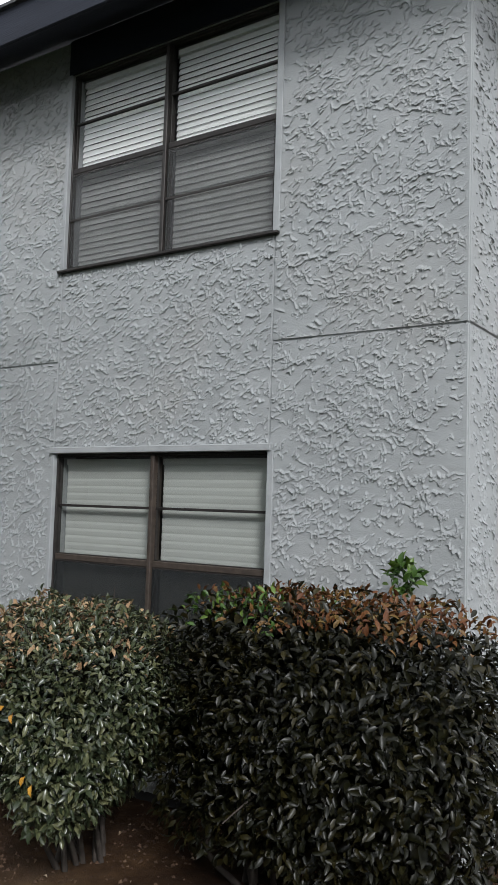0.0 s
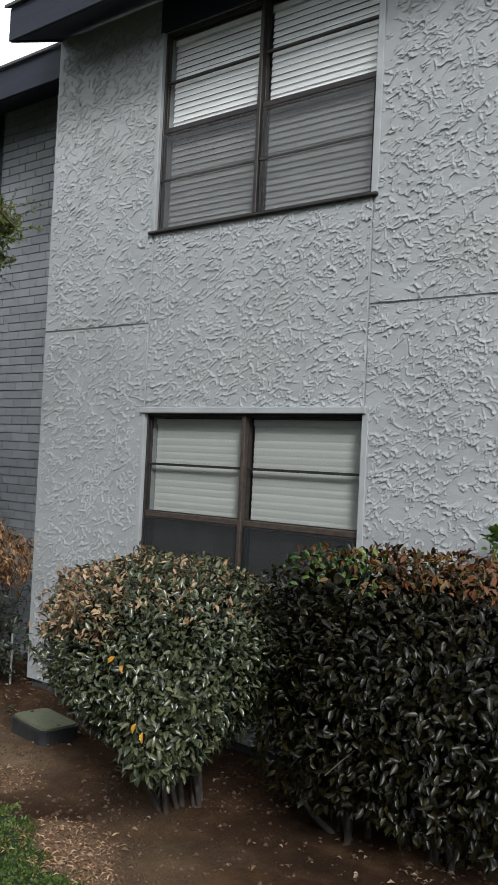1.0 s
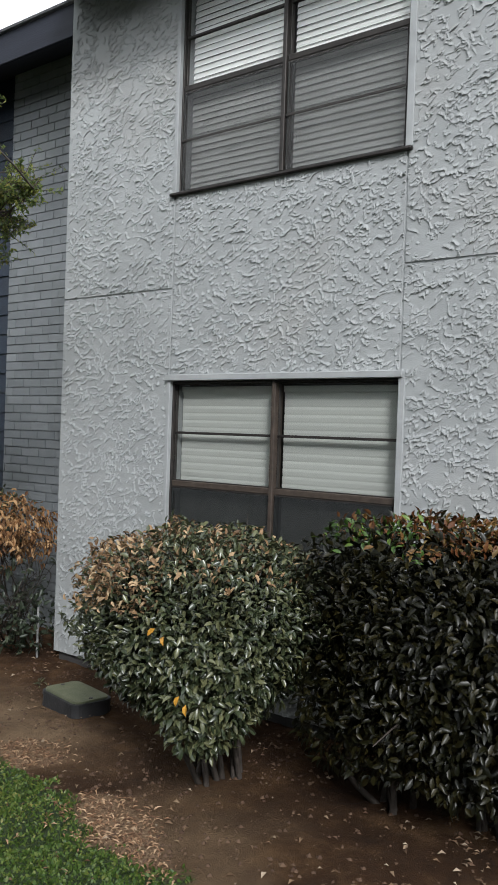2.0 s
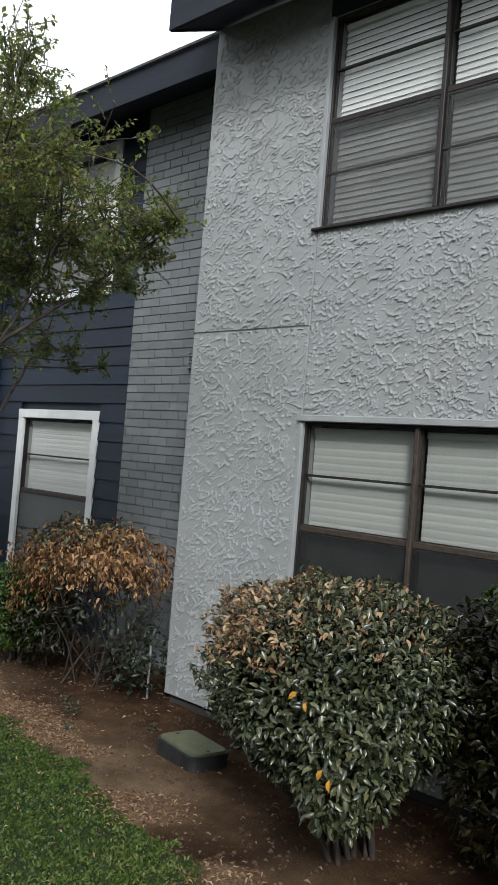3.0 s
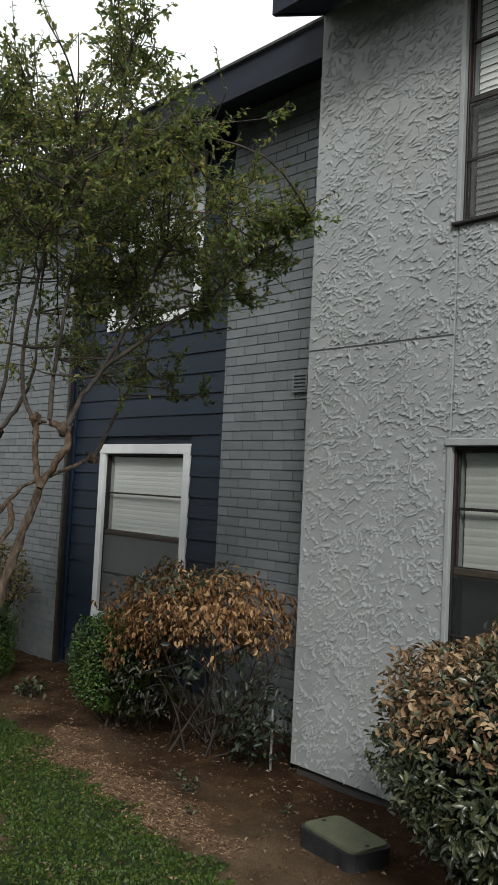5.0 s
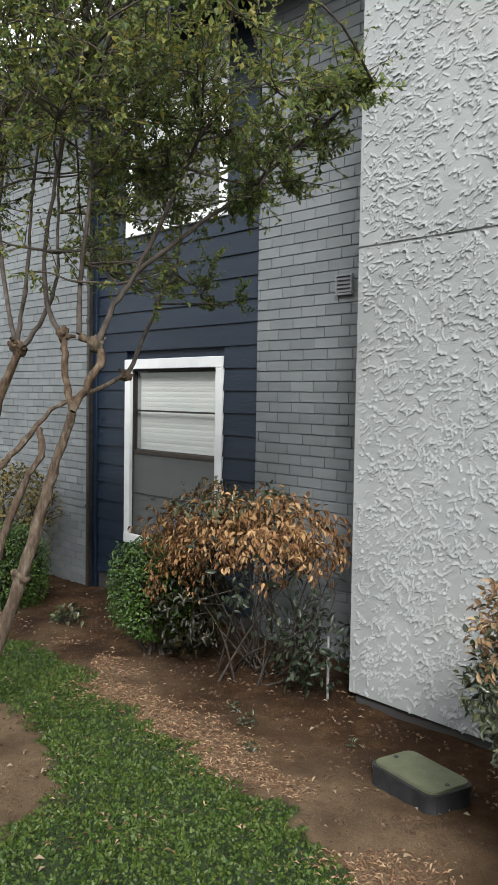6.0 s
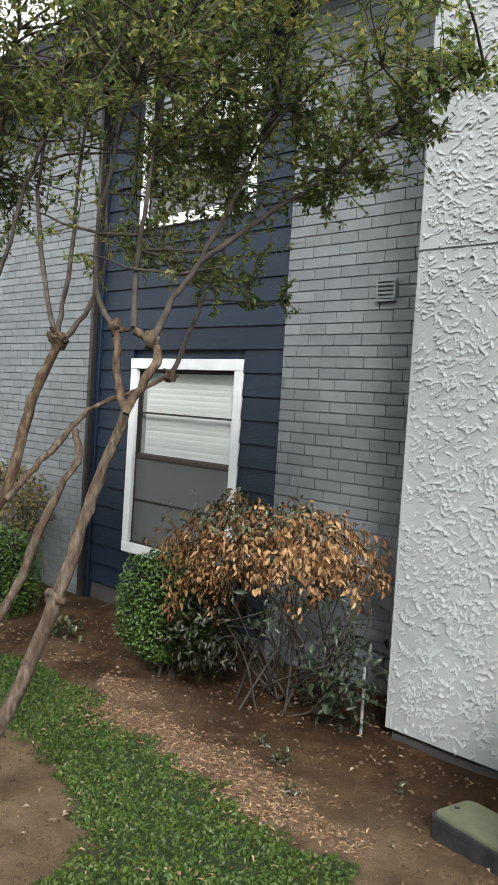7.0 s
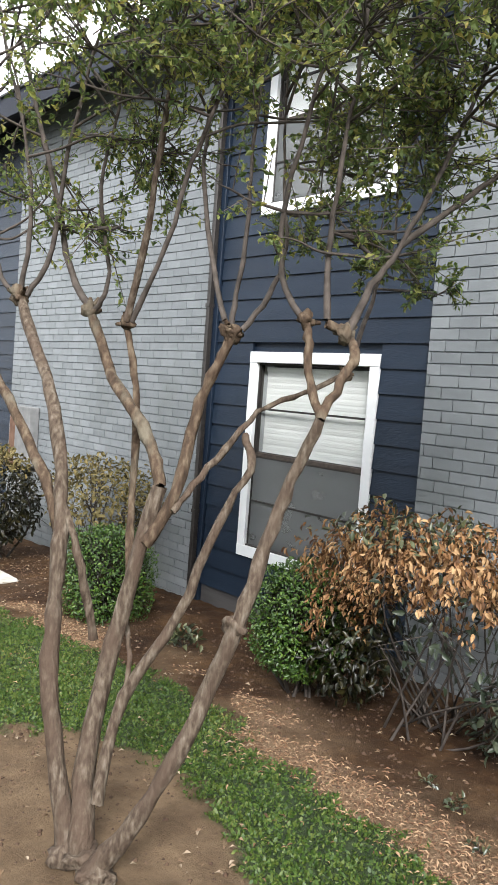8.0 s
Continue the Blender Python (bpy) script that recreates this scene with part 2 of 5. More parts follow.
RUSTY = material("rusty_panel", [(0.3, (0.09, 0.045, 0.028)), (0.7, (0.17, 0.10, 0.065))], 9, 0.8, 0.3, 60)
STONE = material("pale_stone", [(0.3, (0.30, 0.28, 0.25)), (0.7, (0.44, 0.42, 0.38))], 9, 0.9, 0.4, 60)
GROUND = ground_material()


# ---- mesh helpers ----
def thing(name, at=(0, 0, 0), label="", category="", group="", kind=""):
    ob = new(name)
    ob.location = at
    ob.empty_display_size = 0.1
    return tagged(ob, label, category, group, kind)


def attach(ob, parent):
    if parent is not None:
        ob.parent = parent
        base = parent.location if parent.parent is None else parent.location + parent.parent.location
        ob.location = ob.location - base
    return ob


def part(name, bm, mat, parent=None, label="", smooth=False):
    me = bpy.data.meshes.new(name)
    bm.to_mesh(me)
    bm.free()
    me.materials.append(mat)
    if smooth:
        me.polygons.foreach_set("use_smooth", [True] * len(me.polygons))
    ob = new(name, me)
    attach(ob, parent)
    return tagged(ob, label)


def fast_mesh(name, verts, faces, mat, parent=None, label="", smooth=False, kind=""):
    """One mesh object from arrays: faces all of one size."""
    verts, faces = np.asarray(verts, dtype=np.float32), np.asarray(faces, dtype=np.int32)
    me = bpy.data.meshes.new(name)
    k = faces.shape[1]
    me.vertices.add(len(verts))
    me.vertices.foreach_set("co", verts.ravel())
    me.loops.add(faces.size)
    me.loops.foreach_set("vertex_index", faces.ravel())
    me.polygons.add(len(faces))
    me.polygons.foreach_set("loop_start", np.arange(0, faces.size, k, dtype=np.int32))
    me.polygons.foreach_set("loop_total", np.full(len(faces), k, dtype=np.int32))
    me.update(calc_edges=True)
    me.validate()
    me.materials.append(mat)
    me.polygons.foreach_set("use_smooth", [smooth] * len(me.polygons))
    ob = new(name, me)
    attach(ob, parent)
    return tagged(ob, label, kind=kind)


def box(bm, x0, x1, y0, y1, z0, z1, bevel=0.0):
    made = bmesh.ops.create_cube(bm, size=1.0, matrix=Matrix.LocRotScale(((x0 + x1) / 2, (y0 + y1) / 2, (z0 + z1) / 2), None, (x1 - x0, y1 - y0, z1 - z0)))
    if bevel:
        edges = list({e for v in made["verts"] for e in v.link_edges})
        bmesh.ops.bevel(bm, geom=edges, offset=bevel, segments=1, affect="EDGES", profile=0.5)
    return bm


def box_part(name, dims, mat, parent=None, label="", bevel=0.0):
    return part(name, box(bmesh.new(), *dims, bevel), mat, parent, label)


GRADS = np.random.RandomState(7).normal(size=(4096, 2))
GRADS /= np.linalg.norm(GRADS, axis=1)[:, None]


def perlin(x, y, seed=0):
    """Gradient noise on arrays, about -0.7 to 0.7."""
    xi, yi = np.floor(x).astype(np.int64), np.floor(y).astype(np.int64)
    xf, yf = x - xi, y - yi
    u, v = xf ** 3 * (xf * (xf * 6 - 15) + 10), yf ** 3 * (yf * (yf * 6 - 15) + 10)

    def corner(dx, dy):
        g = GRADS[((xi + dx) * 374761393 + (yi + dy) * 668265263 + seed * 974711) % 4096]
        return g[..., 0] * (xf - dx) + g[..., 1] * (yf - dy)

    a, b = corner(0, 0) * (1 - u) + corner(1, 0) * u, corner(0, 1) * (1 - u) + corner(1, 1) * u
    return a * (1 - v) + b * v


def step(a, b, x):
    t = np.clip((x - a) / (b - a), 0, 1)
    return t * t * (3 - 2 * t)


def spaced(stops, pitch):
    """Rising coordinates that hold every stop, about pitch apart."""
    out = [stops[0]]
    for a, b in zip(stops, stops[1:]):
        k = max(1, round((b - a) / pitch))
        out += [a + (b - a) * i / k for i in range(1, k + 1)]
    return np.array(out)


def grid_faces(nu, nv):
    i = (np.arange(nu - 1)[:, None] * nv + np.arange(nv - 1)[None, :]).ravel()
    return np.stack([i, i + nv, i + nv + 1, i + 1], 1)


def tube(points, radii, sides=8, wobble=0.0, rng=None):
    """Vertices and quads of a tapered tube along smoothed points."""
    p = np.array(points, dtype=float)
    r = np.array(radii, dtype=float)
    if len(p) > 2:
        fine, fr = [], []
        for i in range(len(p) - 1):
            a, b, c, d = p[max(i - 1, 0)], p[i], p[i + 1], p[min(i + 2, len(p) - 1)]
            for s in (0, 0.25, 0.5, 0.75):
                fine.append(0.5 * (2 * b + (c - a) * s + (2 * a - 5 * b + 4 * c - d) * s * s + (3 * b - a - 3 * c + d) * s ** 3))
                fr.append(r[i] + (r[i + 1] - r[i]) * s)
        p, r = np.array(fine + [p[-1]]), np.array(fr + [r[-1]])
    if wobble and rng is not None:
        p[1:-1] += rng.normal(size=(len(p) - 2, 3)) * wobble
        r = r * (1 + rng.normal(size=len(r)) * 0.06)
    t = np.gradient(p, axis=0)
    t /= np.linalg.norm(t, axis=1)[:, None] + 1e-9
    ref = np.array([0.31, 0.83, 0.46])
    u = np.cross(t, ref)
    u /= np.linalg.norm(u, axis=1)[:, None] + 1e-9
    w = np.cross(t, u)
    ang = np.linspace(0, 2 * math.pi, sides, endpoint=False)
    ring = p[:, None, :] + r[:, None, None] * (np.cos(ang)[None, :, None] * u[:, None, :] + np.sin(ang)[None, :, None] * w[:, None, :])
    v = ring.reshape(-1, 3)
    n = len(p)
    i = (np.arange(n - 1)[:, None] * sides + np.arange(sides)[None, :]).ravel()
    j = (np.arange(n - 1)[:, None] * sides + (np.arange(sides)[None, :] + 1) % sides).ravel()
    return v, np.stack([i, j, j + sides, i + sides], 1)


def joined(pieces):
    vs, fs, k = [], [], 0
    for v, f in pieces:
        vs.append(v)
        fs.append(f + k)
        k += len(v)
    return np.concatenate(vs), np.concatenate(fs)


def leaves(at, way, up, size, width=0.5, fold=0.18, fine=False):
    """Folded leaves: at each place, along way, its face towards up; two quads a leaf."""
    at, way, up = np.asarray(at), np.asarray(way), np.asarray(up)
    way = way / (np.linalg.norm(way, axis=1)[:, None] + 1e-9)
    side = np.cross(way, up)
    side /= np.linalg.norm(side, axis=1)[:, None] + 1e-9
    nor = np.cross(side, way)
    s = np.asarray(size)[:, None]
    if fine:
        cols = []
        for a, w, b in ((0.0, 0.0, 0.0), (0.32, 0.44, 0.03), (0.32, 0.0, 0.0), (0.32, -0.44, 0.03), (0.68, 0.38, 0.0), (0.68, 0.0, -0.03), (0.68, -0.38, 0.0), (1.0, 0.0, -0.14)):
            cols.append(at + way * s * a + side * s * width * w + nor * s * (b + abs(w) * fold))
        v = np.stack(cols, 1).reshape(-1, 3)
        k = np.arange(len(at))[:, None] * 8
        tris = ((0, 2, 1), (0, 3, 2), (1, 2, 4), (2, 5, 4), (2, 3, 5), (3, 6, 5), (4, 5, 7), (5, 6, 7))
        return v, np.concatenate([k + np.array([q]) for q in tris])
    base, tip = at, at + way * s - nor * s * 0.12
    mid = at + way * s * 0.5 + nor * s * 0.02
    lf, rt = mid + side * s * width * 0.5 + nor * s * fold, mid - side * s * width * 0.5 + nor * s * fold
    v = np.stack([base, lf, tip, rt, mid], 1).reshape(-1, 3)
    k = np.arange(len(at))[:, None] * 5
    f = np.concatenate([k + np.array([[0, 4, 1]]), k + np.array([[1, 4, 2]]), k + np.array([[2, 4, 3]]), k + np.array([[3, 4, 0]])])
    return v, f


# ---- ground: one sheet, falling slightly past the recessed wall ----
def ground_height(x, y):
    fall = np.where(x < -5, 0.026 * (np.maximum(x, -16) + 5), 0.0)
    near = step(8, 2, np.abs(y - 2.5)) * step(30, 18, np.abs(x + 5))
    return 0.03 + fall + near * (0.022 * perlin(x * 1.1, y * 1.1, 3) + 0.012 * perlin(x * 5, y * 5, 4) + 0.009 * perlin(x * 11, y * 11, 6) + 0.007 * perlin(x * 17, y * 17, 5))


def turf_edge(x):
    return np.interp(x, [-30, -11, -9.5, -8, -7.2, -6.2, -5, -4, -3, -2, 4], [3.0, 3.0, 3.1, 3.25, 3.32, 3.08, 2.95, 2.75, 2.55, 2.4, 2.2])


def turf_cover(x, y):
    """How much turf (0 to 1), and how much straw, lies at a place."""
    rag = 0.13 * perlin(x * 2.2, y * 2.2, 11) + 0.13 * perlin(x * 7, y * 7, 12) + 0.08 * perlin(x * 19, y * 19, 13)
    inside = turf_edge(x) - y + rag
    bare = 1 - np.hypot((x + 6.2) / 1.08, (y - 1.72) / 0.86) + 1.3 * rag
    left = step(-8.9, -9.7, x + 1.5 * rag) * step(2.0, 2.6, y)
    turf = step(-0.03, 0.06, inside) * step(0.05, -0.10, bare) * (1 - left) * (1 - 0.6 * step(9, 16, np.hypot(x + 5, y - 2)))
    straw = step(-0.40, -0.14, inside) * step(0.20, 0.0, inside) * step(0.45, 0.62, 0.42 + perlin(x * 1.7, y * 1.7, 15) + 0.30 * step(-4.6, -5.1, x) * step(-7.0, -6.4, x))
    # pale: dry bare soil, plus the lit ground by the valve box, coloured in
    pale = step(-0.3, 0.2, bare) + 0.9 * np.exp(-((x + 4.5) / 0.8) ** 2 - ((y - 3.05 - 0.5 * rag) / 0.28) ** 2) + 0.55 * step(-0.9, -0.2, inside) * step(0.3, 0.6, 0.5 + perlin(x * 1.3, y * 1.3, 17))
    return turf, np.clip(straw, 0, 1), np.clip(pale, 0, 1)


gx = np.concatenate([[-600, -250, -100, -50, -30, -20], spaced([-15, -10.0], 0.08), spaced([-10, 0.0], 0.028)[1:], spaced([0, 3], 0.1)[1:], [6, 12, 25, 60, 150, 600]])
gy = np.concatenate([[-600, -250, -100, -40, -15, -6, -3], spaced([-1.5, 0.6], 0.1), spaced([0.6, 5.0], 0.028)[1:], [6, 9, 15, 30, 80, 200, 600]])
GX, GY = np.meshgrid(gx, gy, indexing="ij")
gv = np.stack([GX, GY, ground_height(GX, GY)], -1).reshape(-1, 3)
ground = fast_mesh("ground", gv, grid_faces(len(gx), len(gy)), GROUND, label="bare reddish soil beside a worn green lawn", smooth=True)
tagged(ground, category="ground", kind="structure")
cover = turf_cover(gv[:, 0], gv[:, 1])
for layer, values in zip(("turf", "straw", "pale"), cover):
    ground.data.attributes.new(layer, "FLOAT", "POINT").data.foreach_set("value", values.astype(np.float32))


# ---- the projecting stucco wing ----
WX0, WX1, WY, WTOP = -5.19, -1.335, 4.09, 4.86
UX0, UX1 = -4.11, -2.44            # both windows of the wing
LZ0, LZ1, HZ0, HZ1 = 0.72, 2.06, 3.27, 4.62
SEAM = 2.655


def stucco_height(us, zs, dense, seed=0):
    """Hand-thrown stucco: trowelled skips that swell gently and break off below in torn, wandering lips. dense: rows of (u0, u1, z0, z1, strokes a square metre, length, lean)."""
    r = np.random.RandomState(100 + seed)
    U, Z = np.meshgrid(us, zs, indexing="ij")
    h = 0.0030 * perlin(U * 6, Z * 8, 30 + seed) + 0.0012 * perlin(U * 22, Z * 25, 31 + seed)
    ridge = np.zeros_like(h)
    for u0, u1, z0, z1, many, long, lean in dense:
        n, k = int((u1 - u0) * (z1 - z0) * many), 44
        length = long * (0.25 + 1.5 * r.random(n) ** 1.7)
        turn = lean + r.normal(size=n) * 0.33 + np.where(r.random(n) < 0.13, r.choice([-1.1, 1.1], n), 0.0)
        slow = np.cumsum(r.normal(size=(n, k)) * 0.09, axis=1) + np.linspace(-1, 1, k)[None, :] * (r.normal(size=n) * 0.30)[:, None]
        torn = np.repeat(r.normal(size=(n, k // 4)) * 0.75, 4, axis=1)
        a = turn[:, None] + slow + torn
        gap = (length / k)[:, None]
        x = r.uniform(u0, u1, n)[:, None] + np.cumsum(np.cos(a) * gap, axis=1)
        y = r.uniform(z0, z1, n)[:, None] + np.cumsum(np.sin(a) * gap, axis=1)
        fray = np.repeat(r.choice([0.25, 0.7, 1.0, 1.0, 1.25], (n, k // 4)), 4, axis=1)
        tall = r.uniform(0.0046, 0.0122, n)[:, None] * np.sin(np.linspace(0.35, math.pi - 0.35, k))[None, :] ** 0.6 * fray
        above = (r.uniform(0.0026, 0.0050, n)[:, None] * np.ones(k)).ravel()
        x, y, tall = x.ravel(), y.ravel(), tall.ravel()
        ix, iz = np.searchsorted(us, x), np.searchsorted(zs, y)
        ok = (ix > 2) & (ix < len(us) - 3) & (iz > 2) & (iz < len(zs) - 6)
        x, y, tall, above, ix, iz = x[ok], y[ok], tall[ok], above[ok], ix[ok], iz[ok]
        for di in range(-2, 3):
            for dj in range(-1, 4):
                dz = zs[iz + dj] - y
                d2 = ((us[ix + di] - x) / 0.0034) ** 2 + np.where(dz < 0, (dz / 0.0026) ** 2, (dz / above) ** 2)
                np.maximum.at(ridge, (ix + di, iz + dj), tall * np.exp(-d2))
    return h, ridge


def stucco_coat(name, u_stops, z_stops, holes, joints, place, parent, dense, seed=0, pitch=0.0047):
    """The relief skin of a wall; holes and joints are (u0, u1, z0, z1)."""
    us, zs = spaced(u_stops, pitch), spaced(z_stops, pitch)
    U, Z = np.meshgrid(us, zs, indexing="ij")
    h, lip = stucco_height(us, zs, dense, seed)
    h = 0.006 + h + lip
    calm = np.minimum(np.minimum(U - us[0], us[-1] - U), 1.0)
    for u0, u1, z0, z1 in holes:
        d = np.hypot(np.maximum(np.maximum(u0 - U, U - u1), 0), np.maximum(np.maximum(z0 - Z, Z - z1), 0))
        calm = np.minimum(calm, d)
    h = 0.008 + (h - 0.008) * step(0.0, 0.045, calm)
    sag = 1.15 * lip * step(0.0, 0.045, calm)
    for u0, u1, z0, z1 in joints:
        h = np.where((U > u0 - 1e-4) & (U < u1 + 1e-4) & (Z > z0 - 1e-4) & (Z < z1 + 1e-4), -0.008, h)
    for u0, u1, z0, z1 in joints:
        sag = np.where((U > u0 - 0.02) & (U < u1 + 0.02) & (Z > z0 - 0.02) & (Z < z1 + 0.02), 0.0, sag)
    h[0, :] = h[-1, :] = h[:, 0] = h[:, -1] = -0.009
    f = grid_faces(len(us), len(zs))
    cu, cz = U.ravel()[f].mean(1), Z.ravel()[f].mean(1)
    keep = np.ones(len(f), bool)
    for u0, u1, z0, z1 in holes:
        keep &= ~((cu > u0) & (cu < u1) & (cz > z0) & (cz < z1))
    return fast_mesh(name, place(U.ravel(), (Z - sag).ravel(), h.ravel()), f[keep], STUCCO, parent)


wing = thing("wall_stucco_wing", (0, 0, 0), "pale grey hand-thrown stucco wall of a projecting wing", "wall", kind="structure")
bm = bmesh.new()
back = WY + 0.20
for x0, x1, z0, z1 in ((WX0 + 0.01, UX0, 0.0, WTOP), (UX1, WX1 - 0.01, 0.0, WTOP), (UX0, UX1, 0.0, LZ0), (UX0, UX1, LZ1, HZ0), (UX0, UX1, HZ1, WTOP)):
    box(bm, x0, x1, WY + 0.008, back, z0 + (0.1 if z0 == 0 else 0), z1)
box(bm, WX0 + 0.01, WX0 + 0.2, back, 9, 0.1, WTOP)
box(bm, WX1 - 0.2, WX1 - 0.01, back, 9, 0.1, WTOP)
part("wall_core", bm, STUCCO, wing)
holes = [(UX0, UX1, LZ0, LZ1), (UX0, UX1, HZ0, HZ1)]
g = 0.005
joints = [(WX0, UX0 - g, SEAM - 0.004, SEAM + 0.004), (UX1 + g, WX1, SEAM - 0.004, SEAM + 0.004),
          (UX0 - 0.004, UX0 + 0.004, LZ1, HZ0), (UX1 - 0.004, UX1 + 0.004, LZ1, HZ0)]
us = [WX0, UX0 - 0.012, UX0 - 0.004, UX0, UX0 + 0.004, UX0 + 0.012, UX1 - 0.012, UX1 - 0.004, UX1, UX1 + 0.004, UX1 + 0.012, WX1]
zs = [0.09, LZ0, LZ1, SEAM - 0.012, SEAM - 0.004, SEAM + 0.004, SEAM + 0.012, HZ0, HZ1, WTOP]
stucco_coat("stucco_coat", us, zs, holes, joints, lambda u, z, h: np.stack([u, WY - h + 0.006, z], 1), wing,
            [(WX0, UX0, 0.1, WTOP, 270, 0.15, 0.1), (WX0, UX0, 0.1, WTOP, 450, 0.045, 0.2), (UX1, WX1, 0.1, WTOP, 270, 0.16, 0.25), (UX1, WX1, 0.1, WTOP, 450, 0.045, 0.2),
             (UX0, UX1, 0.1, HZ0, 360, 0.10, 0.15), (UX0, UX1, 0.1, HZ0, 560, 0.04, 0.1)])
stucco_coat("stucco_coat", [WY + 0.003, 5.6], [0.09, SEAM - 0.012, SEAM - 0.004, SEAM + 0.004, SEAM + 0.012, WTOP], [], [(WY, 5.6, SEAM - 0.004, SEAM + 0.004)],
            lambda u, z, h: np.stack([WX1 + h - 0.006, u, z], 1), wing, [(WY, 5.6, 0.1, WTOP, 230, 0.13, -0.5), (WY, 5.6, 0.1, WTOP, 300, 0.045, -0.4)], seed=50, pitch=0.007)
slab = tagged(box_part("foundation", (WX0 + 0.03, WX1 - 0.03, WY + 0.03, 9, -0.3, 0.098), SKIRT, None, "concrete footing under the stucco wall, coloured dark for the shadow there"), category="foundation", kind="structure")


# ---- windows ----
def blind(x0, x1, z0, z1, y, pitch, group, tilt):
    """A lowered venetian blind: head rail and slats."""
    t = thing("venetian_blind", ((x0 + x1) / 2, y, z0), "white venetian blind lowered behind the window glass", "blind", group)
    box_part("head_rail", (x0, x1, y - 0.015, y + 0.02, z1 - 0.035, z1), SLAT, t)
    bm = bmesh.new()
    tilt = radians(tilt)
    w = pitch * 1.16
    prof = [(-0.5, 0.0), (-0.2, 0.002), (0.2, 0.002), (0.5, 0.0)]
    for x in (x0 - (x0 + x1) / 2, x1 - (x0 + x1) / 2):
        for s, b in prof:
            bm.verts.new((x, s * w * math.cos(tilt) - b, s * w * math.sin(tilt)))
    bm.verts.ensure_lookup_table()
    for i in range(3):
        bm.faces.new([bm.verts[k] for k in (i, i + 1, i + 5, i + 4)])
    me = bpy.data.meshes.new("slat")
    bm.to_mesh(me)
    bm.free()
    me.materials.append(SLAT)
    z = z1 - 0.06
    while z > z0 + 0.02:
        s = new("slat", me)
        s.parent = t
        s.location = (0, 0, z - z0)
        s.rotation_euler = (radians(random.uniform(-3, 3)), radians(random.uniform(-0.08, 0.08)), 0)
        z -= pitch
    return t


def sash_window(name, x0, x1, z0, z1, y, frame_mat, rail_mat, screen_mat, label, pitch, group, bays=1, glass=None, tilt=97):
    """An aluminium single-hung window with its bays, each a fixed sash above a lower one, cross bars, glass and screen."""
    w = thing(name, ((x0 + x1) / 2, y, z0), label, "window", kind="structure")
    glass = glass or GLASS
    d0, d1 = y + 0.005, y + 0.075
    fw = 0.013
    zm = (z0 + z1) / 2 + 0.005
    box_part("frame_head", (x0, x1, d0, d1, z1 - fw, z1), frame_mat, w, bevel=0.003)
    box_part("frame_sill", (x0, x1, d0 - 0.012, d1, z0, z0 + fw), frame_mat, w, bevel=0.003)
    for a in (x0, x1 - fw):
        box_part("frame_jamb", (a, a + fw, d0, d0 + 0.032, z0 + fw, z1 - fw), frame_mat, w, bevel=0.003)
        box_part("reveal", (a + 0.001, a + fw, d0 + 0.033, d0 + 0.15, z0 + fw, z1 - fw), STOP, w, "pale inner jamb")
    wide = (x1 - x0) / bays
    for b in range(bays):
        a0, a1 = x0 + wide * b, x0 + wide * (b + 1)
        if b:
            box_part("mullion", (a0 - 0.014, a0 + 0.014, d0 - 0.014, d1, z0 + fw, z1 - fw), rail_mat, w, "worn brown centre post", bevel=0.004)
        i0, i1 = a0 + (0.016 if b else fw + 0.002), a1 - (0.016 if b < bays - 1 else fw + 0.002)
        box_part("meeting_rail", (i0, i1, d0 + 0.004, d1 - 0.02, zm - 0.019, zm + 0.019), rail_mat, w, bevel=0.004)
        for zq in ((zm + z1) / 2, (zm + z0) / 2):
            yb = d0 + 0.018 if zq > zm else d0 - 0.006
            box_part("cross_bar", (i0, i1, yb, yb + (0.022 if zq > zm else 0.007), zq - 0.008, zq + 0.008), frame_mat, w, bevel=0.002)
        for lo, hi, nm in ((z0 + fw, zm - 0.019, "lower_sash"), (zm + 0.019, z1 - fw, "upper_sash")):
            bm = bmesh.new()
            st = 0.012 if nm == "lower_sash" else 0.006
            yy = (d0 + 0.006, d0 + 0.030) if nm == "lower_sash" else (d0 + 0.022, d0 + 0.044)
            box(bm, i0, i0 + st, *yy, lo, hi, 0.002)
            box(bm, i1 - st, i1, *yy, lo, hi, 0.002)
            box(bm, i0 + st, i1 - st, *yy, lo, lo + st, 0.002)
            box(bm, i0 + st, i1 - st, *yy, hi - st, hi, 0.002)
            sash = part(nm, bm, frame_mat, w)
            bm = bmesh.new()
            yg = yy[0] + 0.016
            bm.faces.new([bm.verts.new(c) for c in ((i0 + st, yg, lo + st), (i1 - st, yg, lo + st), (i1 - st, yg, hi - st), (i0 + st, yg, hi - st))])
            pane = part("pane", bm, glass, sash)
            pane.visible_shadow = False
        bm = bmesh.new()
        q = (z0 + fw + 0.004, zm - 0.026)
        vs = [bm.verts.new(c) for c in ((i0 + 0.006, d0 + 0.002, q[0]), (i1 - 0.006, d0 + 0.002, q[0]), (i1 - 0.006, d0 + 0.002, q[1]), (i0 + 0.006, d0 + 0.002, q[1]))]
        bm.faces.new(vs)
        part("insect_screen", bm, screen_mat, w)
        blind(i0 + (0.016 if b == 0 else 0.008), i1 - 0.012, z0 + 0.03, z1 - 0.03, y + 0.082, pitch, group, tilt)
    # added box behind the blind; the room's lack of light is in its dark colour
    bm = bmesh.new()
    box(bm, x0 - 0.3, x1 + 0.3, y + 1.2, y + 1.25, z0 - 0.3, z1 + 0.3)
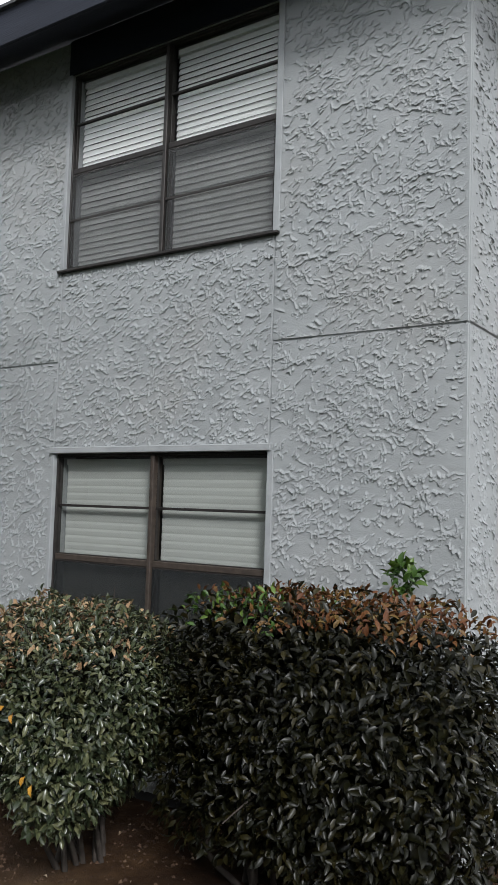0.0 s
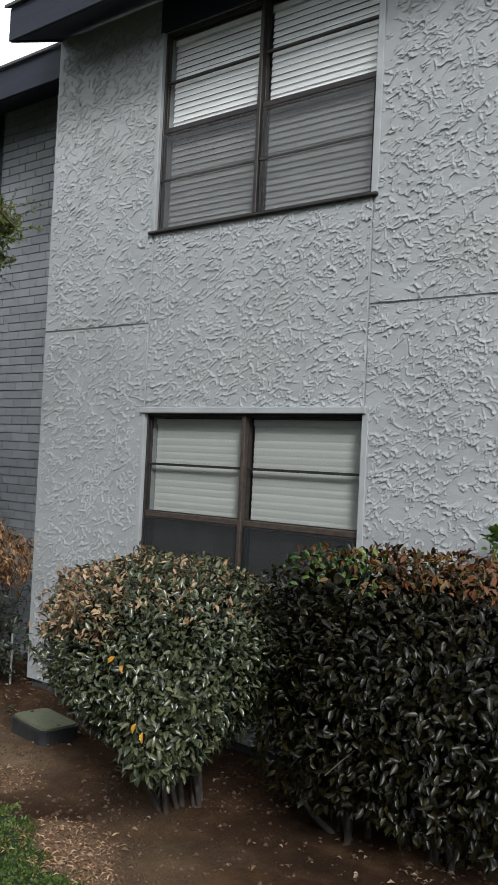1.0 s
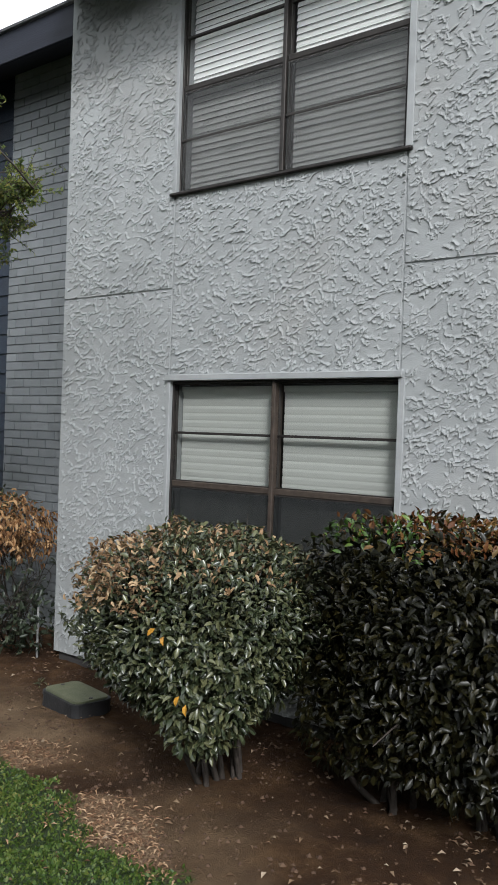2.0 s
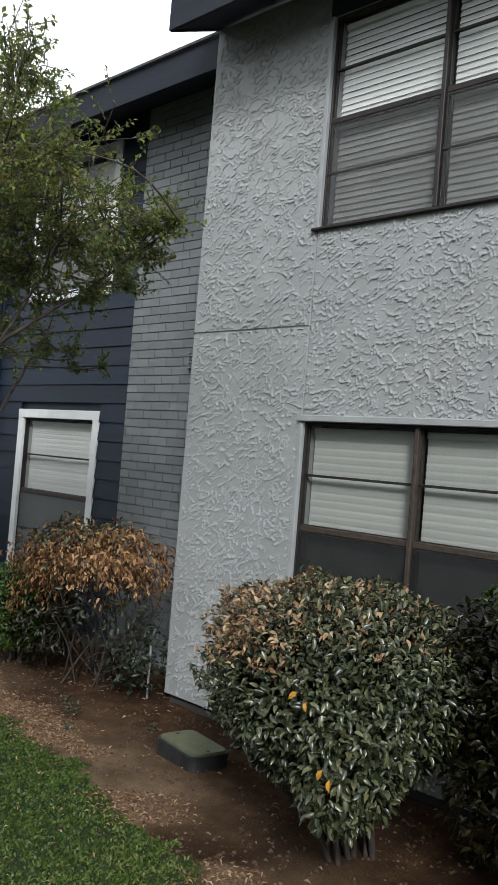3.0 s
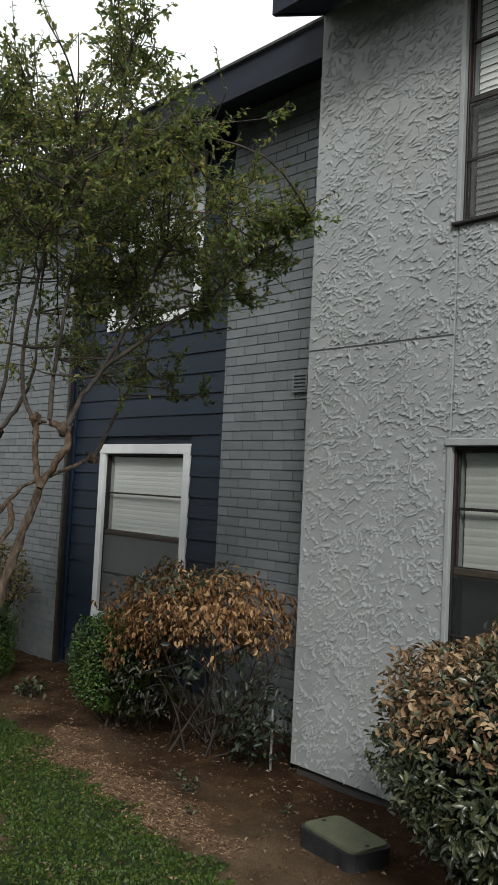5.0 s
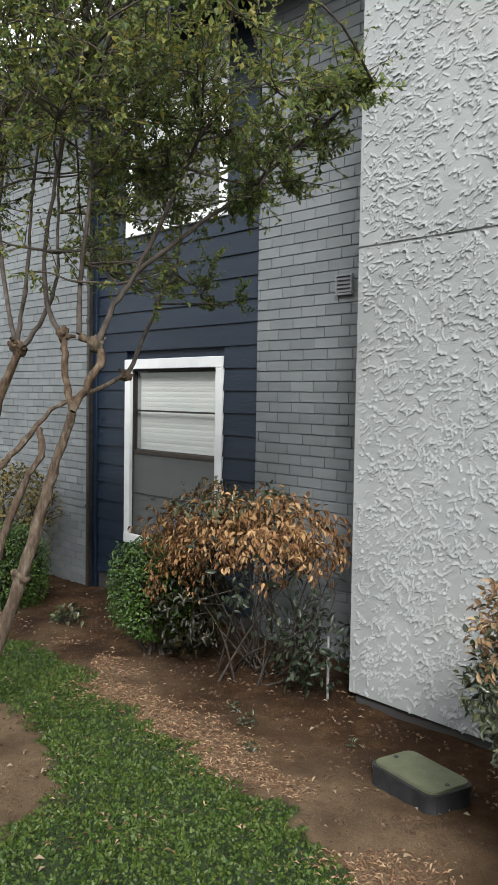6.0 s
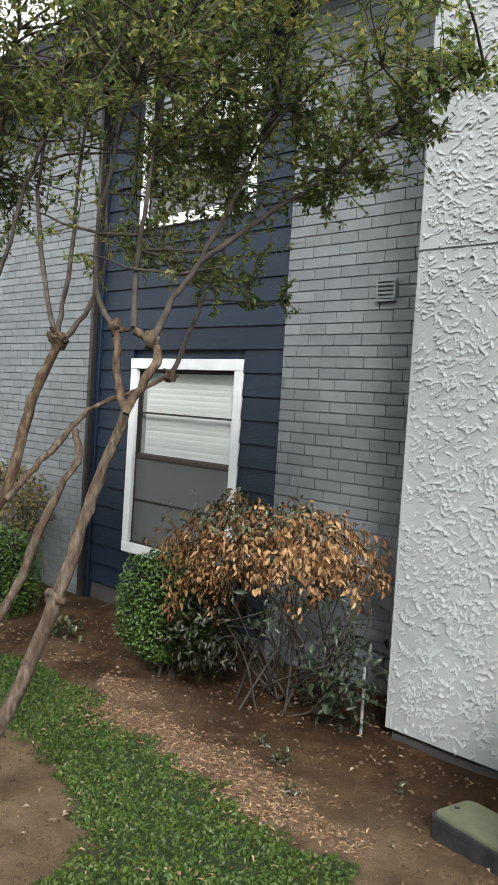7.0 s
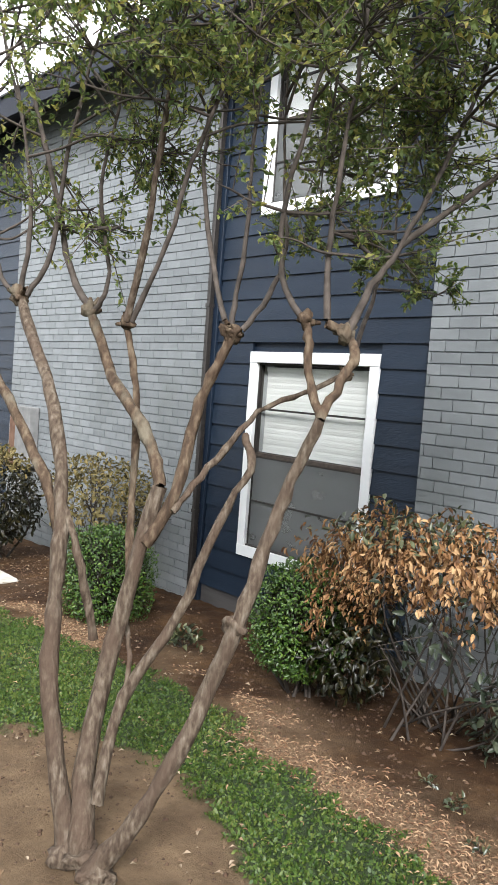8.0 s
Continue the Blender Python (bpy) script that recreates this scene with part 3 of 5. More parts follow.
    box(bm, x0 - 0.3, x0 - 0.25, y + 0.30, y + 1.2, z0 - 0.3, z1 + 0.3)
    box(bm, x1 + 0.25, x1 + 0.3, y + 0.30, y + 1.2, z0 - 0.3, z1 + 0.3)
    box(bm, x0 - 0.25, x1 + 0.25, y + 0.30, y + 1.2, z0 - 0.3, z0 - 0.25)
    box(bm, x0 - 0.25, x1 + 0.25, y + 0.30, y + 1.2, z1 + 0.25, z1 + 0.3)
    part("room_dark_box", bm, ROOM, w)
    return w


lower = sash_window("window_1", UX0 + 0.012, UX1 - 0.004, LZ0, LZ1 - 0.008, WY + 0.012, BRONZE, WOODY, SCREEN_DARK, "twin bronze aluminium window with closed white blinds", 0.046, "blinds of the lower windows", 2, GLASS_DIM)
upper = sash_window("window_2", UX0 + 0.012, UX1 - 0.012, HZ0, HZ1, WY + 0.012, BRONZE, BRONZE, SCREEN, "twin bronze upstairs window with closed white blinds", 0.040, "blinds of the upper windows", 2, tilt=73)
casing = thing("window_casing", (UX0, WY, LZ1), "thin pale metal casing round the stucco window opening", "casing", kind="structure")
box_part("head_casing", (UX0 - 0.022, UX1 + 0.022, WY - 0.026, WY + 0.02, LZ1 - 0.006, LZ1 + 0.034), STOP, casing, "chalky white head strip", bevel=0.004)
box_part("jamb_casing", (UX0 - 0.016, UX0 + 0.012, WY - 0.012, WY + 0.06, LZ0, LZ1 - 0.006), STOP, casing, bevel=0.003)
box_part("jamb_casing", (UX1 - 0.004, UX1 + 0.034, WY - 0.012, WY + 0.06, LZ0, LZ1 - 0.006), STOP, casing, bevel=0.003)
casing2 = thing("window_casing", (UX0, WY, HZ0), "thin pale casing round the upstairs window opening", "casing", kind="structure")
box_part("jamb_casing", (UX0 - 0.016, UX0 + 0.012, WY - 0.012, WY + 0.06, HZ0, HZ1), STOP, casing2, bevel=0.003)
box_part("jamb_casing", (UX1 - 0.012, UX1 + 0.030, WY - 0.012, WY + 0.06, HZ0, HZ1), STOP, casing2, bevel=0.003)
box_part("sill_strip", (UX0 - 0.03, UX1 + 0.03, WY - 0.032, WY + 0.02, HZ0 - 0.018, HZ0), BRONZE, casing2, "dark metal drip sill", bevel=0.004)
box_part("frieze_board", (UX0 - 0.016, UX1 + 0.03, WY - 0.012, WY + 0.004, HZ1, WTOP), FASCIA, casing2, "dark board up to the soffit")


# ---- roofs: sloping soffits, deep fascia boards ----
def eave(name, x0, x1, yw, ztop_wall, reach, drop, fascia_h, depth, label):
    t = thing(name, (x0, yw, ztop_wall), label, "roof", kind="structure")
    slope = drop / reach
    yf = yw - reach
    zb = ztop_wall - drop
    bm = bmesh.new()
    prof = [(yf + 0.025, zb + 0.012), (yw + 0.3, ztop_wall + 0.3 * slope + 0.012), (yw + 0.3, ztop_wall + 0.3 * slope + 0.04), (yf + 0.025, zb + 0.04)]
    vs = [[bm.verts.new((x, y, z)) for y, z in prof] for x in (x0 + 0.01, x1)]
    for i in range(4):
        j = (i + 1) % 4
        bm.faces.new((vs[0][i], vs[0][j], vs[1][j], vs[1][i]))
    bm.faces.new(vs[0][::-1]), bm.faces.new(vs[1])
    part("soffit", bm, FASCIA, t)
    box_part("fascia_board", (x0, x1, yf, yf + 0.025, zb, zb + fascia_h), FASCIA, t, bevel=0.003)
    bm = bmesh.new()
    top = zb + fascia_h
    prof = [(yf - 0.03, top), (yw + depth, top + (reach + depth + 0.03) * slope), (yw + depth, top + (reach + depth + 0.03) * slope + 0.03), (yf - 0.03, top + 0.02)]
    vs = [[bm.verts.new((x, y, z)) for y, z in prof] for x in (x0 - 0.03, x1 + 0.03)]
    for i in range(4):
        j = (i + 1) % 4
        bm.faces.new((vs[0][i], vs[0][j], vs[1][j], vs[1][i]))
    bm.faces.new(vs[0][::-1]), bm.faces.new(vs[1])
    part("shingles", bm, SHINGLE, t)
    bm = bmesh.new()
    prof = [(yf + 0.025, zb), (yf + 0.025, top), (yw + 0.5, top + (reach + 0.5) * slope), (yw + 0.5, zb + (reach + 0.5) * slope)]
    vs = [[bm.verts.new((x, y, z)) for y, z in prof] for x in (x0, x0 + 0.025)]
    for i in range(4):
        j = (i + 1) % 4
        bm.faces.new((vs[0][i], vs[0][j], vs[1][j], vs[1][i]))
    bm.faces.new(vs[0][::-1]), bm.faces.new(vs[1])
    part("barge_board", bm, FASCIA, t)
    return t


eave("roof_wing", WX0, -0.6, WY, WTOP, 0.46, 0.20, 0.235, 5, "dark painted eave over the stucco wing")
eave("roof_recess", -18.0, WX0 + 0.01, 4.70, 4.86, 0.50, 0.20, 0.245, 4, "dark painted eave over the recessed brick wall")


# ---- unseen building added across the court, behind the camera, to block low sky light ----
OPP = -6.0
opposite = thing("wall_opposite", (-5, OPP, 0), "plain grey unseen wall added across the court to hold back low sky", "wall", kind="structure")
box_part("wall_panel", (-26, 16, OPP - 0.25, OPP, -0.6, 5.4), BRICK_LIT, opposite)
box_part("eave_board", (-26.3, 16.3, OPP - 0.6, OPP + 0.4, 5.4, 5.65), FASCIA, opposite, "dark eave board on the added wall")


# ---- recessed brick and siding wall ----
BY, SX0, SX1, LBX = 4.70, -9.12, -6.705, -13.08
core = thing("wall_recess", (0, BY, 0), "recessed wall of painted brick and navy lap siding", "wall", kind="structure")
W1 = (-8.54 + 0.085, -7.137 - 0.085, 0.44 + 0.085, 2.13 - 0.085)
W2 = (-8.54 + 0.085, -7.12 - 0.085, 3.23 + 0.085, 4.60)
bm = bmesh.new()
box(bm, SX1, WX0 + 0.01, BY + 0.0045, BY + 0.2, -0.3, 4.95)
part("brick_backing", bm, MORTAR, core)
bm = bmesh.new()
box(bm, LBX, SX0, BY + 0.0045, BY + 0.2, -0.4, 4.95)
part("brick_backing", bm, MORTAR, core)
bm = bmesh.new()
sy0, sy1 = BY + 0.07, BY + 0.2
for x0, x1, z0, z1 in ((SX0, W1[0], -0.3, 4.95), (W1[1], SX1, -0.3, 4.95), (W1[0], W1[1], -0.3, W1[2]), (W1[0], W1[1], W1[3], W2[2]), (W1[0], W1[1], W2[3], 4.95)):
    box(bm, x0, x1, sy0, sy1, z0, z1)
box(bm, -18, LBX, sy0, sy1, -0.4, 4.95)
part("sheathing", bm, NAVY, core)
siding = thing("lap_siding", (0, BY, 0), "navy painted horizontal lap siding between the brick panels", "siding", kind="structure")


def lap_board(x0, x1, z, high, mat=NAVY):
    bm = bmesh.new()
    prof = [(BY + 0.028, z), (BY + 0.044, z + high + 0.02), (BY + 0.072, z + high + 0.02), (BY + 0.072, z), ]
    vs = [[bm.verts.new((x, y, zz)) for y, zz in prof] for x in (x0, x1)]
    for i in range(4):
        j = (i + 1) % 4
        bm.faces.new((vs[0][i], vs[0][j], vs[1][j], vs[1][i]))
    bm.faces.new(vs[0][::-1]), bm.faces.new(vs[1])
    return part("board", bm, mat, siding)


EXPO = 0.1765
z = 0.085
while z < 4.75:
    if z + EXPO < 0.46 or z > 4.6:
        spans = [(SX0 + 0.11, SX1 - 0.01)]
    elif z + 0.05 > 0.44 and z < 2.1:
        spans = [(SX0 + 0.11, -8.54), (-7.137, SX1 - 0.01)]
    elif z + 0.05 > 3.23:
        spans = [(SX0 + 0.11, -8.54), (-7.12, SX1 - 0.01)]
    else:
        spans = [(SX0 + 0.11, SX1 - 0.01)]
    if z < 0.46 < z + EXPO:
        spans = [(SX0 + 0.11, -8.54), (-8.54, -7.137), (-7.137, SX1 - 0.01)]
    for s0, s1 in spans:
        hi = 0.44 - 0.02 - z if (s0 == -8.54 and z < 0.44 < z + EXPO) else EXPO
        lap_board(s0, s1, z, hi)
    lap_board(-17.5, LBX - 0.01, z, EXPO) if not 3.1 < z < 4.7 else (lap_board(-14.0, LBX - 0.01, z, EXPO), lap_board(-17.5, -15.5, z, EXPO))
    z += EXPO
box_part("skirt_board", (SX0 + 0.11, SX1 - 0.01, BY + 0.045, BY + 0.068, -0.25, 0.085), SKIRT, siding, "greyish unpainted skirt board")
box_part("corner_board", (SX0, SX0 + 0.10, BY + 0.012, BY + 0.068, -0.2, 4.8), NAVY, siding, "dark navy corner board", bevel=0.004)
box_part("corner_board", (SX1 - 0.012, SX1 - 0.002, BY + 0.02, BY + 0.068, -0.2, 4.8), NAVY, siding, bevel=0.002)
spout = thing("downspout", (SX0 + 0.03, BY, -0.1), "slim dark downspout beside the navy corner board", "downspout")
pipe = box_part("pipe", (SX0 + 0.004, SX0 + 0.05, BY - 0.045, BY + 0.011, -0.12, 4.75), BRONZE, spout, bevel=0.008)
for zz in (0.7, 2.5, 4.2):
    box_part("strap", (SX0 + 0.001, SX0 + 0.053, BY - 0.048, BY + 0.011, zz, zz + 0.03), BRONZE, pipe)


def white_window(name, x0, x1, z0, z1, label, group):
    """A white-trimmed window in the siding."""
    tw = 0.088
    w = sash_window(name, x0 + tw, x1 - tw, z0 + tw, z1 - tw, BY + 0.045, BRONZE, WOODY, SCREEN_DENSE, label, 0.046, group)
    y0, y1 = BY + 0.016, BY + 0.072
    box_part("trim_head", (x0, x1, y0, y1, z1 - tw, z1), WHITE, w, "flat white trim board", bevel=0.003)
    box_part("trim_sill", (x0, x1, y0, y1, z0, z0 + tw), WHITE, w, "flat white trim board", bevel=0.003)
    for a in (x0, x1 - tw):
        box_part("trim_side", (a, a + tw, y0 + 0.003, y1, z0 + tw, z1 - tw), WHITE, w, "flat white trim board", bevel=0.003)
    return w


white_window("window_3", -8.54, -7.137, 0.44, 2.125, "white-trimmed single window with half-lowered blind in navy siding", "blinds of the lower windows")
white_window("window_4", -8.54, -7.12, 3.23, 4.69, "white-trimmed upstairs window behind the tree crown", "blinds of the upper windows")
white_window("window_5", -15.5, -14.15, 3.3, 4.69, "far white-trimmed upstairs window in navy siding", "blinds of the upper windows")

vent = thing("wall_vent", (-5.825, BY, 2.50), "small grey louvred vent set in the painted brick", "vent")
box_part("back_plate", (-5.90, -5.75, BY - 0.012, BY + 0.004, 2.495, 2.635), MORTAR, vent)
bm = bmesh.new()
for d in ((-5.90, -5.75, 2.495, 2.51), (-5.90, -5.75, 2.62, 2.635), (-5.90, -5.885, 2.51, 2.62), (-5.765, -5.75, 2.51, 2.62)):
    box(bm, d[0], d[1], BY - 0.032, BY - 0.012, d[2], d[3], 0.002)
part("vent_frame", bm, BRICK, vent)
for i in range(4):
    box_part("louvre", (-5.885, -5.765, BY - 0.028, BY - 0.013, 2.516 + i * 0.027, 2.531 + i * 0.027), BRICK, vent)

meter = thing("meter_box", (-12.5, BY - 0.1, 0.75), "grey metal utility cabinet with a rusty open bay", "meter box")
box_part("cabinet", (-12.62, -12.25, BY - 0.14, BY - 0.012, 0.72, 1.42), BOXGREY, meter, bevel=0.008)
box_part("bay", (-12.86, -12.63, BY - 0.10, BY - 0.012, 0.66, 1.36), RUSTY, meter, "rust-brown open bay", bevel=0.006)
box_part("conduit", (-12.66, -12.54, BY - 0.10, BY - 0.012, -0.22, 0.66), BOXGREY, meter, bevel=0.02)


# ---- plants ----
def shell(n, centre, radii, rng, power=2.6, depth=0.25, low=-1.0, lump=0.12, seed=0):
    """Places and outward ways near the surface of a lumpy rounded body."""
    d = rng.normal(size=(n * 3, 3))
    d /= np.linalg.norm(d, axis=1)[:, None]
    d = d[d[:, 2] > low][:n]
    k = (np.abs(d) ** power).sum(1) ** (-1 / power)
    ripple = 1 + lump * (perlin(d[:, 0] * 3.1 + seed, d[:, 1] * 3.1 + d[:, 2] * 2.3, 40 + seed) + 0.6 * perlin(d[:, 0] * 7.5, d[:, 2] * 7.5 + d[:, 1] * 4, 41 + seed))
    r = k * ripple * (1 - depth * rng.random(len(d)) ** 1.6)
    return np.asarray(centre) + d * r[:, None] * np.asarray(radii), d


def bush_leaves(p, d, size, rng, droop=0.25, spread=0.7, width=0.48):
    way = d * 0.55 + rng.normal(size=d.shape) * spread + np.array([0, 0, -droop])
    up = d * 0.8 + np.array([0, 0, 0.7]) + rng.normal(size=d.shape) * 0.35
    return leaves(p, way, up, size * rng.uniform(0.65, 1.25, len(p)), width, 0.25, True)


def stems(root, spread, tops, rng, radius, mat, parent):
    for t in tops:
        pieces = []
        t = np.array((t[0], t[1], max(t[2], root[2] + 0.5)))
        r0 = np.array(root) + np.append(rng.normal(size=2) * spread, 0)
        mid = r0 * 0.5 + np.array(t) * 0.5 + rng.normal(size=3) * 0.07
        pieces.append(tube([r0, mid, t], [radius, radius * 0.7, radius * 0.25], 5))
        for _ in range(3):
            s = rng.uniform(0.35, 0.9)
            a = mid * (1 - s) + np.array(t) * s
            b = a + rng.normal(size=3) * 0.14 + np.array([0, 0, 0.05])
            pieces.append(tube([a, (a + b) / 2 + rng.normal(size=3) * 0.02, b], [radius * 0.4, radius * 0.3, radius * 0.15], 4))
        v, f = joined(pieces)
        fast_mesh("stem", v, f, mat, parent, smooth=True)


rng = np.random.RandomState(3)
GZ = 0.03

# rounded shrub against the stucco wall
def tapered(p):
    """Draws the lower part of the shrub in towards its stems."""
    k = 0.58 + 0.42 * step(0.22, 0.85, p[:, 2])
    return np.stack([-3.02 + (p[:, 0] + 3.02) * k, 3.25 + (p[:, 1] - 3.25) * k, p[:, 2]], 1)


C, R = (-3.09, 3.30, 0.765), (0.655, 0.57, 0.475)
shrub = thing("rounded_shrub", (-3.0, 3.3, GZ), "clipped round shrub with grey-green leaves and scorched top", "shrub")
p, d = shell(21000, C, R, rng, 2.7, 0.36, lump=0.20, seed=1)
p = tapered(p)
tan = ((p[:, 2] > 1.04 + 0.1 * perlin(p[:, 0] * 6, p[:, 1] * 6, 65)) & (rng.random(len(p)) < 0.2)) | (p[:, 2] > 0.88) & (perlin(p[:, 0] * 4.5, p[:, 1] * 4.5, 60) + 1.3 * (-3.2 - p[:, 0]) > -0.04) & (rng.random(len(p)) < 0.82)
v, f = bush_leaves(p[~tan], d[~tan], 0.041, rng)
fast_mesh("green_leaves", v, f, LEAF_GREY, shrub, smooth=True, kind="stuff")
v, f = bush_leaves(p[tan], d[tan], 0.038, rng)
fast_mesh("scorched_leaves", v, f, LEAF_SCORCHED, shrub, "scorched tan leaves", smooth=True, kind="stuff")
p, d = shell(2000, (-2.76, 2.98, 0.56), (0.20, 0.24, 0.26), rng, 2.2, 0.4, seed=2)
v, f = bush_leaves(p, d, 0.046, rng, 0.5)
fast_mesh("hanging_leaves", v, f, LEAF_GREY, shrub, smooth=True, kind="stuff")
# inner leaves take the dark leaf colour to put shade inside the shrub
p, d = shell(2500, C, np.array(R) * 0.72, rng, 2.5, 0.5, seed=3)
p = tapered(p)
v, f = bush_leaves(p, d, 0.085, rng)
fast_mesh("inner_leaves", v, f, LEAF_DARK, shrub, "inner leaves coloured dark for the shade inside", smooth=True, kind="stuff")
tops = tapered(shell(16, C, np.array(R) * 0.62, rng, low=0.0, seed=4)[0])
stems((-3.0, 3.35, GZ - 0.02), 0.08, tops, rng, 0.016, TWIG, shrub)
p = np.array([(-2.80, 2.72, 0.86), (-2.84, 2.71, 0.88), (-2.64, 2.70, 0.60), (-2.67, 2.69, 0.63)])
v, f = leaves(p, np.array([(0.2, -0.3, -0.8), (-0.5, -0.3, -0.5), (0.1, -0.2, -0.9), (-0.3, -0.2, -0.8)]), np.array([(0, -1, 0.3)] * 4), [0.05] * 4, 0.55, 0.25, True)
fast_mesh("orange_leaves", v, f, ORANGE, shrub, "a few orange leaves")

# long clipped hedge along the stucco wall
hedge = thing("clipped_hedge", (-1.75, 3.6, GZ), "dark clipped hedge with rusty new growth along its top", "hedge")
C, R = (-1.79, 3.60, 0.79), (0.77, 0.38, 0.575)
p, d = shell(15000, C, R, rng, 5.5, 0.42, lump=0.12, seed=5)
rust = (p[:, 2] > 1.24 + 0.08 * perlin(p[:, 0] * 5, p[:, 1] * 5, 61)) & (rng.random(len(p)) < 0.76)
fresh = rust & (perlin(p[:, 0] * 3.2, p[:, 1] * 3.2, 62) - 0.7 * (p[:, 0] + 2.15) > 0.0)
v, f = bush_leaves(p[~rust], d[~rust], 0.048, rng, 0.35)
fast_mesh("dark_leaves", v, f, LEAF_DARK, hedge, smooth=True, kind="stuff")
m = rust & ~fresh
v, f = bush_leaves(p[m], d[m], 0.042, rng, -0.1)
fast_mesh("rusty_leaves", v, f, LEAF_RUST, hedge, "rusty orange new leaves", smooth=True, kind="stuff")
v, f = bush_leaves(p[fresh], d[fresh], 0.042, rng, -0.2)
fast_mesh("fresh_leaves", v, f, LEAF_BOX, hedge, "fresh green leaves", smooth=True, kind="stuff")
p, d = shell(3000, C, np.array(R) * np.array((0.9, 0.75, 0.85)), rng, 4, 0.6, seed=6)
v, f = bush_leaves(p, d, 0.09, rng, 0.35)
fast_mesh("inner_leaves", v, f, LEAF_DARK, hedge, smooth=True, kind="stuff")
p, d = shell(90, (-1.57, 3.92, 1.44), (0.08, 0.06, 0.07), rng, 2, 0.6, seed=7)
v, f = bush_leaves(p, d, 0.06, rng, -0.4)
fast_mesh("sprout_leaves", v, f, LEAF_BOX, hedge, "taller green sprout", smooth=True, kind="stuff")
for cx in (-2.15, -1.7, -1.25):
    tops = shell(7, (cx, 3.6, 0.75), (0.33, 0.24, 0.28), rng, seed=8)[0]
    stems((cx, 3.65, GZ - 0.02), 0.06, tops, rng, 0.018, TWIG, hedge)

# small clipped bush and the scorched shrub by the brick wall
def small_bush(name, at, radii, n, label, size=0.027, mat=LEAF_BOX, seed=10, top_mat=None):
    zg = float(ground_height(np.array(at[0]), np.array(at[1])))
    t = thing(name, (at[0], at[1], zg), label, "bush", "clipped bushes by the recess")
    p, d = shell(n, at, radii, rng, 3.2, 0.3, lump=0.12, seed=seed)
    v, f = bush_leaves(p, d, size, rng, 0.0, 0.8, 0.55)
    fast_mesh("leaves", v, f, mat, t, smooth=True, kind="stuff")
    # inner leaves use the dark leaf material, so the bush's inner shade is coloured in
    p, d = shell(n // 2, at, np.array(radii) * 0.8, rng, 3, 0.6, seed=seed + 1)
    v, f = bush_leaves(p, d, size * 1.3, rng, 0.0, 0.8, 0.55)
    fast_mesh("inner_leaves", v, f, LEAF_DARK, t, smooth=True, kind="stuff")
    tops = shell(9, at, np.array(radii) * 0.8, rng, seed=seed)[0]
    stems((at[0], at[1], zg - 0.02), 0.05, tops, rng, 0.013, TWIG, t)
    return t


small_bush("clipped_bush", (-6.78, 3.87, 0.45), (0.295, 0.34, 0.34), 9000, "small clipped bush with tiny bright green leaves")
small_bush("clipped_bush", (-8.96, 3.75, 0.24), (0.35, 0.34, 0.39), 8000, "square clipped green bush before the brick wall", seed=14)

dying = thing("dying_shrub", (-6.0, 4.05, 0.0), "half-dead shrub with hanging brown leaves and bare stems", "shrub")
C, R = (-6.02, 4.0, 0.78), (0.76, 0.44, 0.41)
p, d = shell(17000, C, R, rng, 2.8, 0.6, lump=0.38, seed=20)
low = 0.83 + 0.50 * perlin(p[:, 0] * 4.6, p[:, 1] * 3.0, 63) - 0.45 * step(-6.1, -6.55, p[:, 0])
keep = (p[:, 2] > low) & (perlin(p[:, 0] * 8, p[:, 2] * 8 + p[:, 1] * 6, 64) > -0.03)
green = keep & (p[:, 2] > 1.02) & (p[:, 0] < -5.75) & (rng.random(len(p)) < 0.35)
m = keep & ~green
way = rng.normal(size=(m.sum(), 3)) * 0.45 + np.array([0, 0, -1.0]) + d[m] * 0.4
v, f = leaves(p[m], way, d[m] + rng.normal(size=(m.sum(), 3)) * 0.4, 0.041 * rng.uniform(0.55, 1.4, m.sum()), 0.45, 0.4, True)
fast_mesh("brown_leaves", v, f, LEAF_TAN, dying, "dry brown hanging leaves", smooth=True, kind="stuff")
v, f = bush_leaves(p[green], d[green], 0.055, rng)
fast_mesh("green_leaves", v, f, LEAF_GREY, dying, "live green leaves on top", smooth=True, kind="stuff")
lowm = ~keep & (rng.random(len(p)) < 0.022)
v, f = bush_leaves(p[lowm], d[lowm], 0.06, rng, 0.5)
fast_mesh("lower_leaves", v, f, LEAF_DULL, dying, smooth=True, kind="stuff")
# low leaves in the dark leaf colour, which stands in for the shaded interior
p, d = shell(900, (-6.42, 3.86, 0.40), (0.30, 0.28, 0.30), rng, 2.2, 0.6, lump=0.3, seed=28)
v, f = bush_leaves(p, d, 0.058, rng, 0.6)
fast_mesh("shaded_leaves", v, f, LEAF_DARK, dying, "green leaves low on the stems, coloured dark for the shade there", smooth=True, kind="stuff")
p, d = shell(300, (-5.42, 4.02, 0.30), (0.24, 0.28, 0.24), rng, 2, 0.7, seed=21)
v, f = bush_leaves(p, d, 0.062, rng, 0.1)
fast_mesh("regrowth", v, f, LEAF_DULL, dying, "low grey-green regrowth", smooth=True, kind="stuff")
tops = np.concatenate([shell(26, C, np.array(R) * 0.95, rng, seed=22)[0], shell(6, (-5.42, 4.02, 0.35), (0.2, 0.22, 0.2), rng, seed=23)[0]])
stems((-6.0, 4.08, -0.02), 0.16, tops, rng, 0.009, TWIG, dying)

yellow = thing("thinning_shrub", (-10.0, 4.25, -0.12), "thin shrub with yellowing leaves and bare twigs", "shrub")
C, R = (-10.0, 4.25, 0.62), (0.72, 0.36, 0.46)
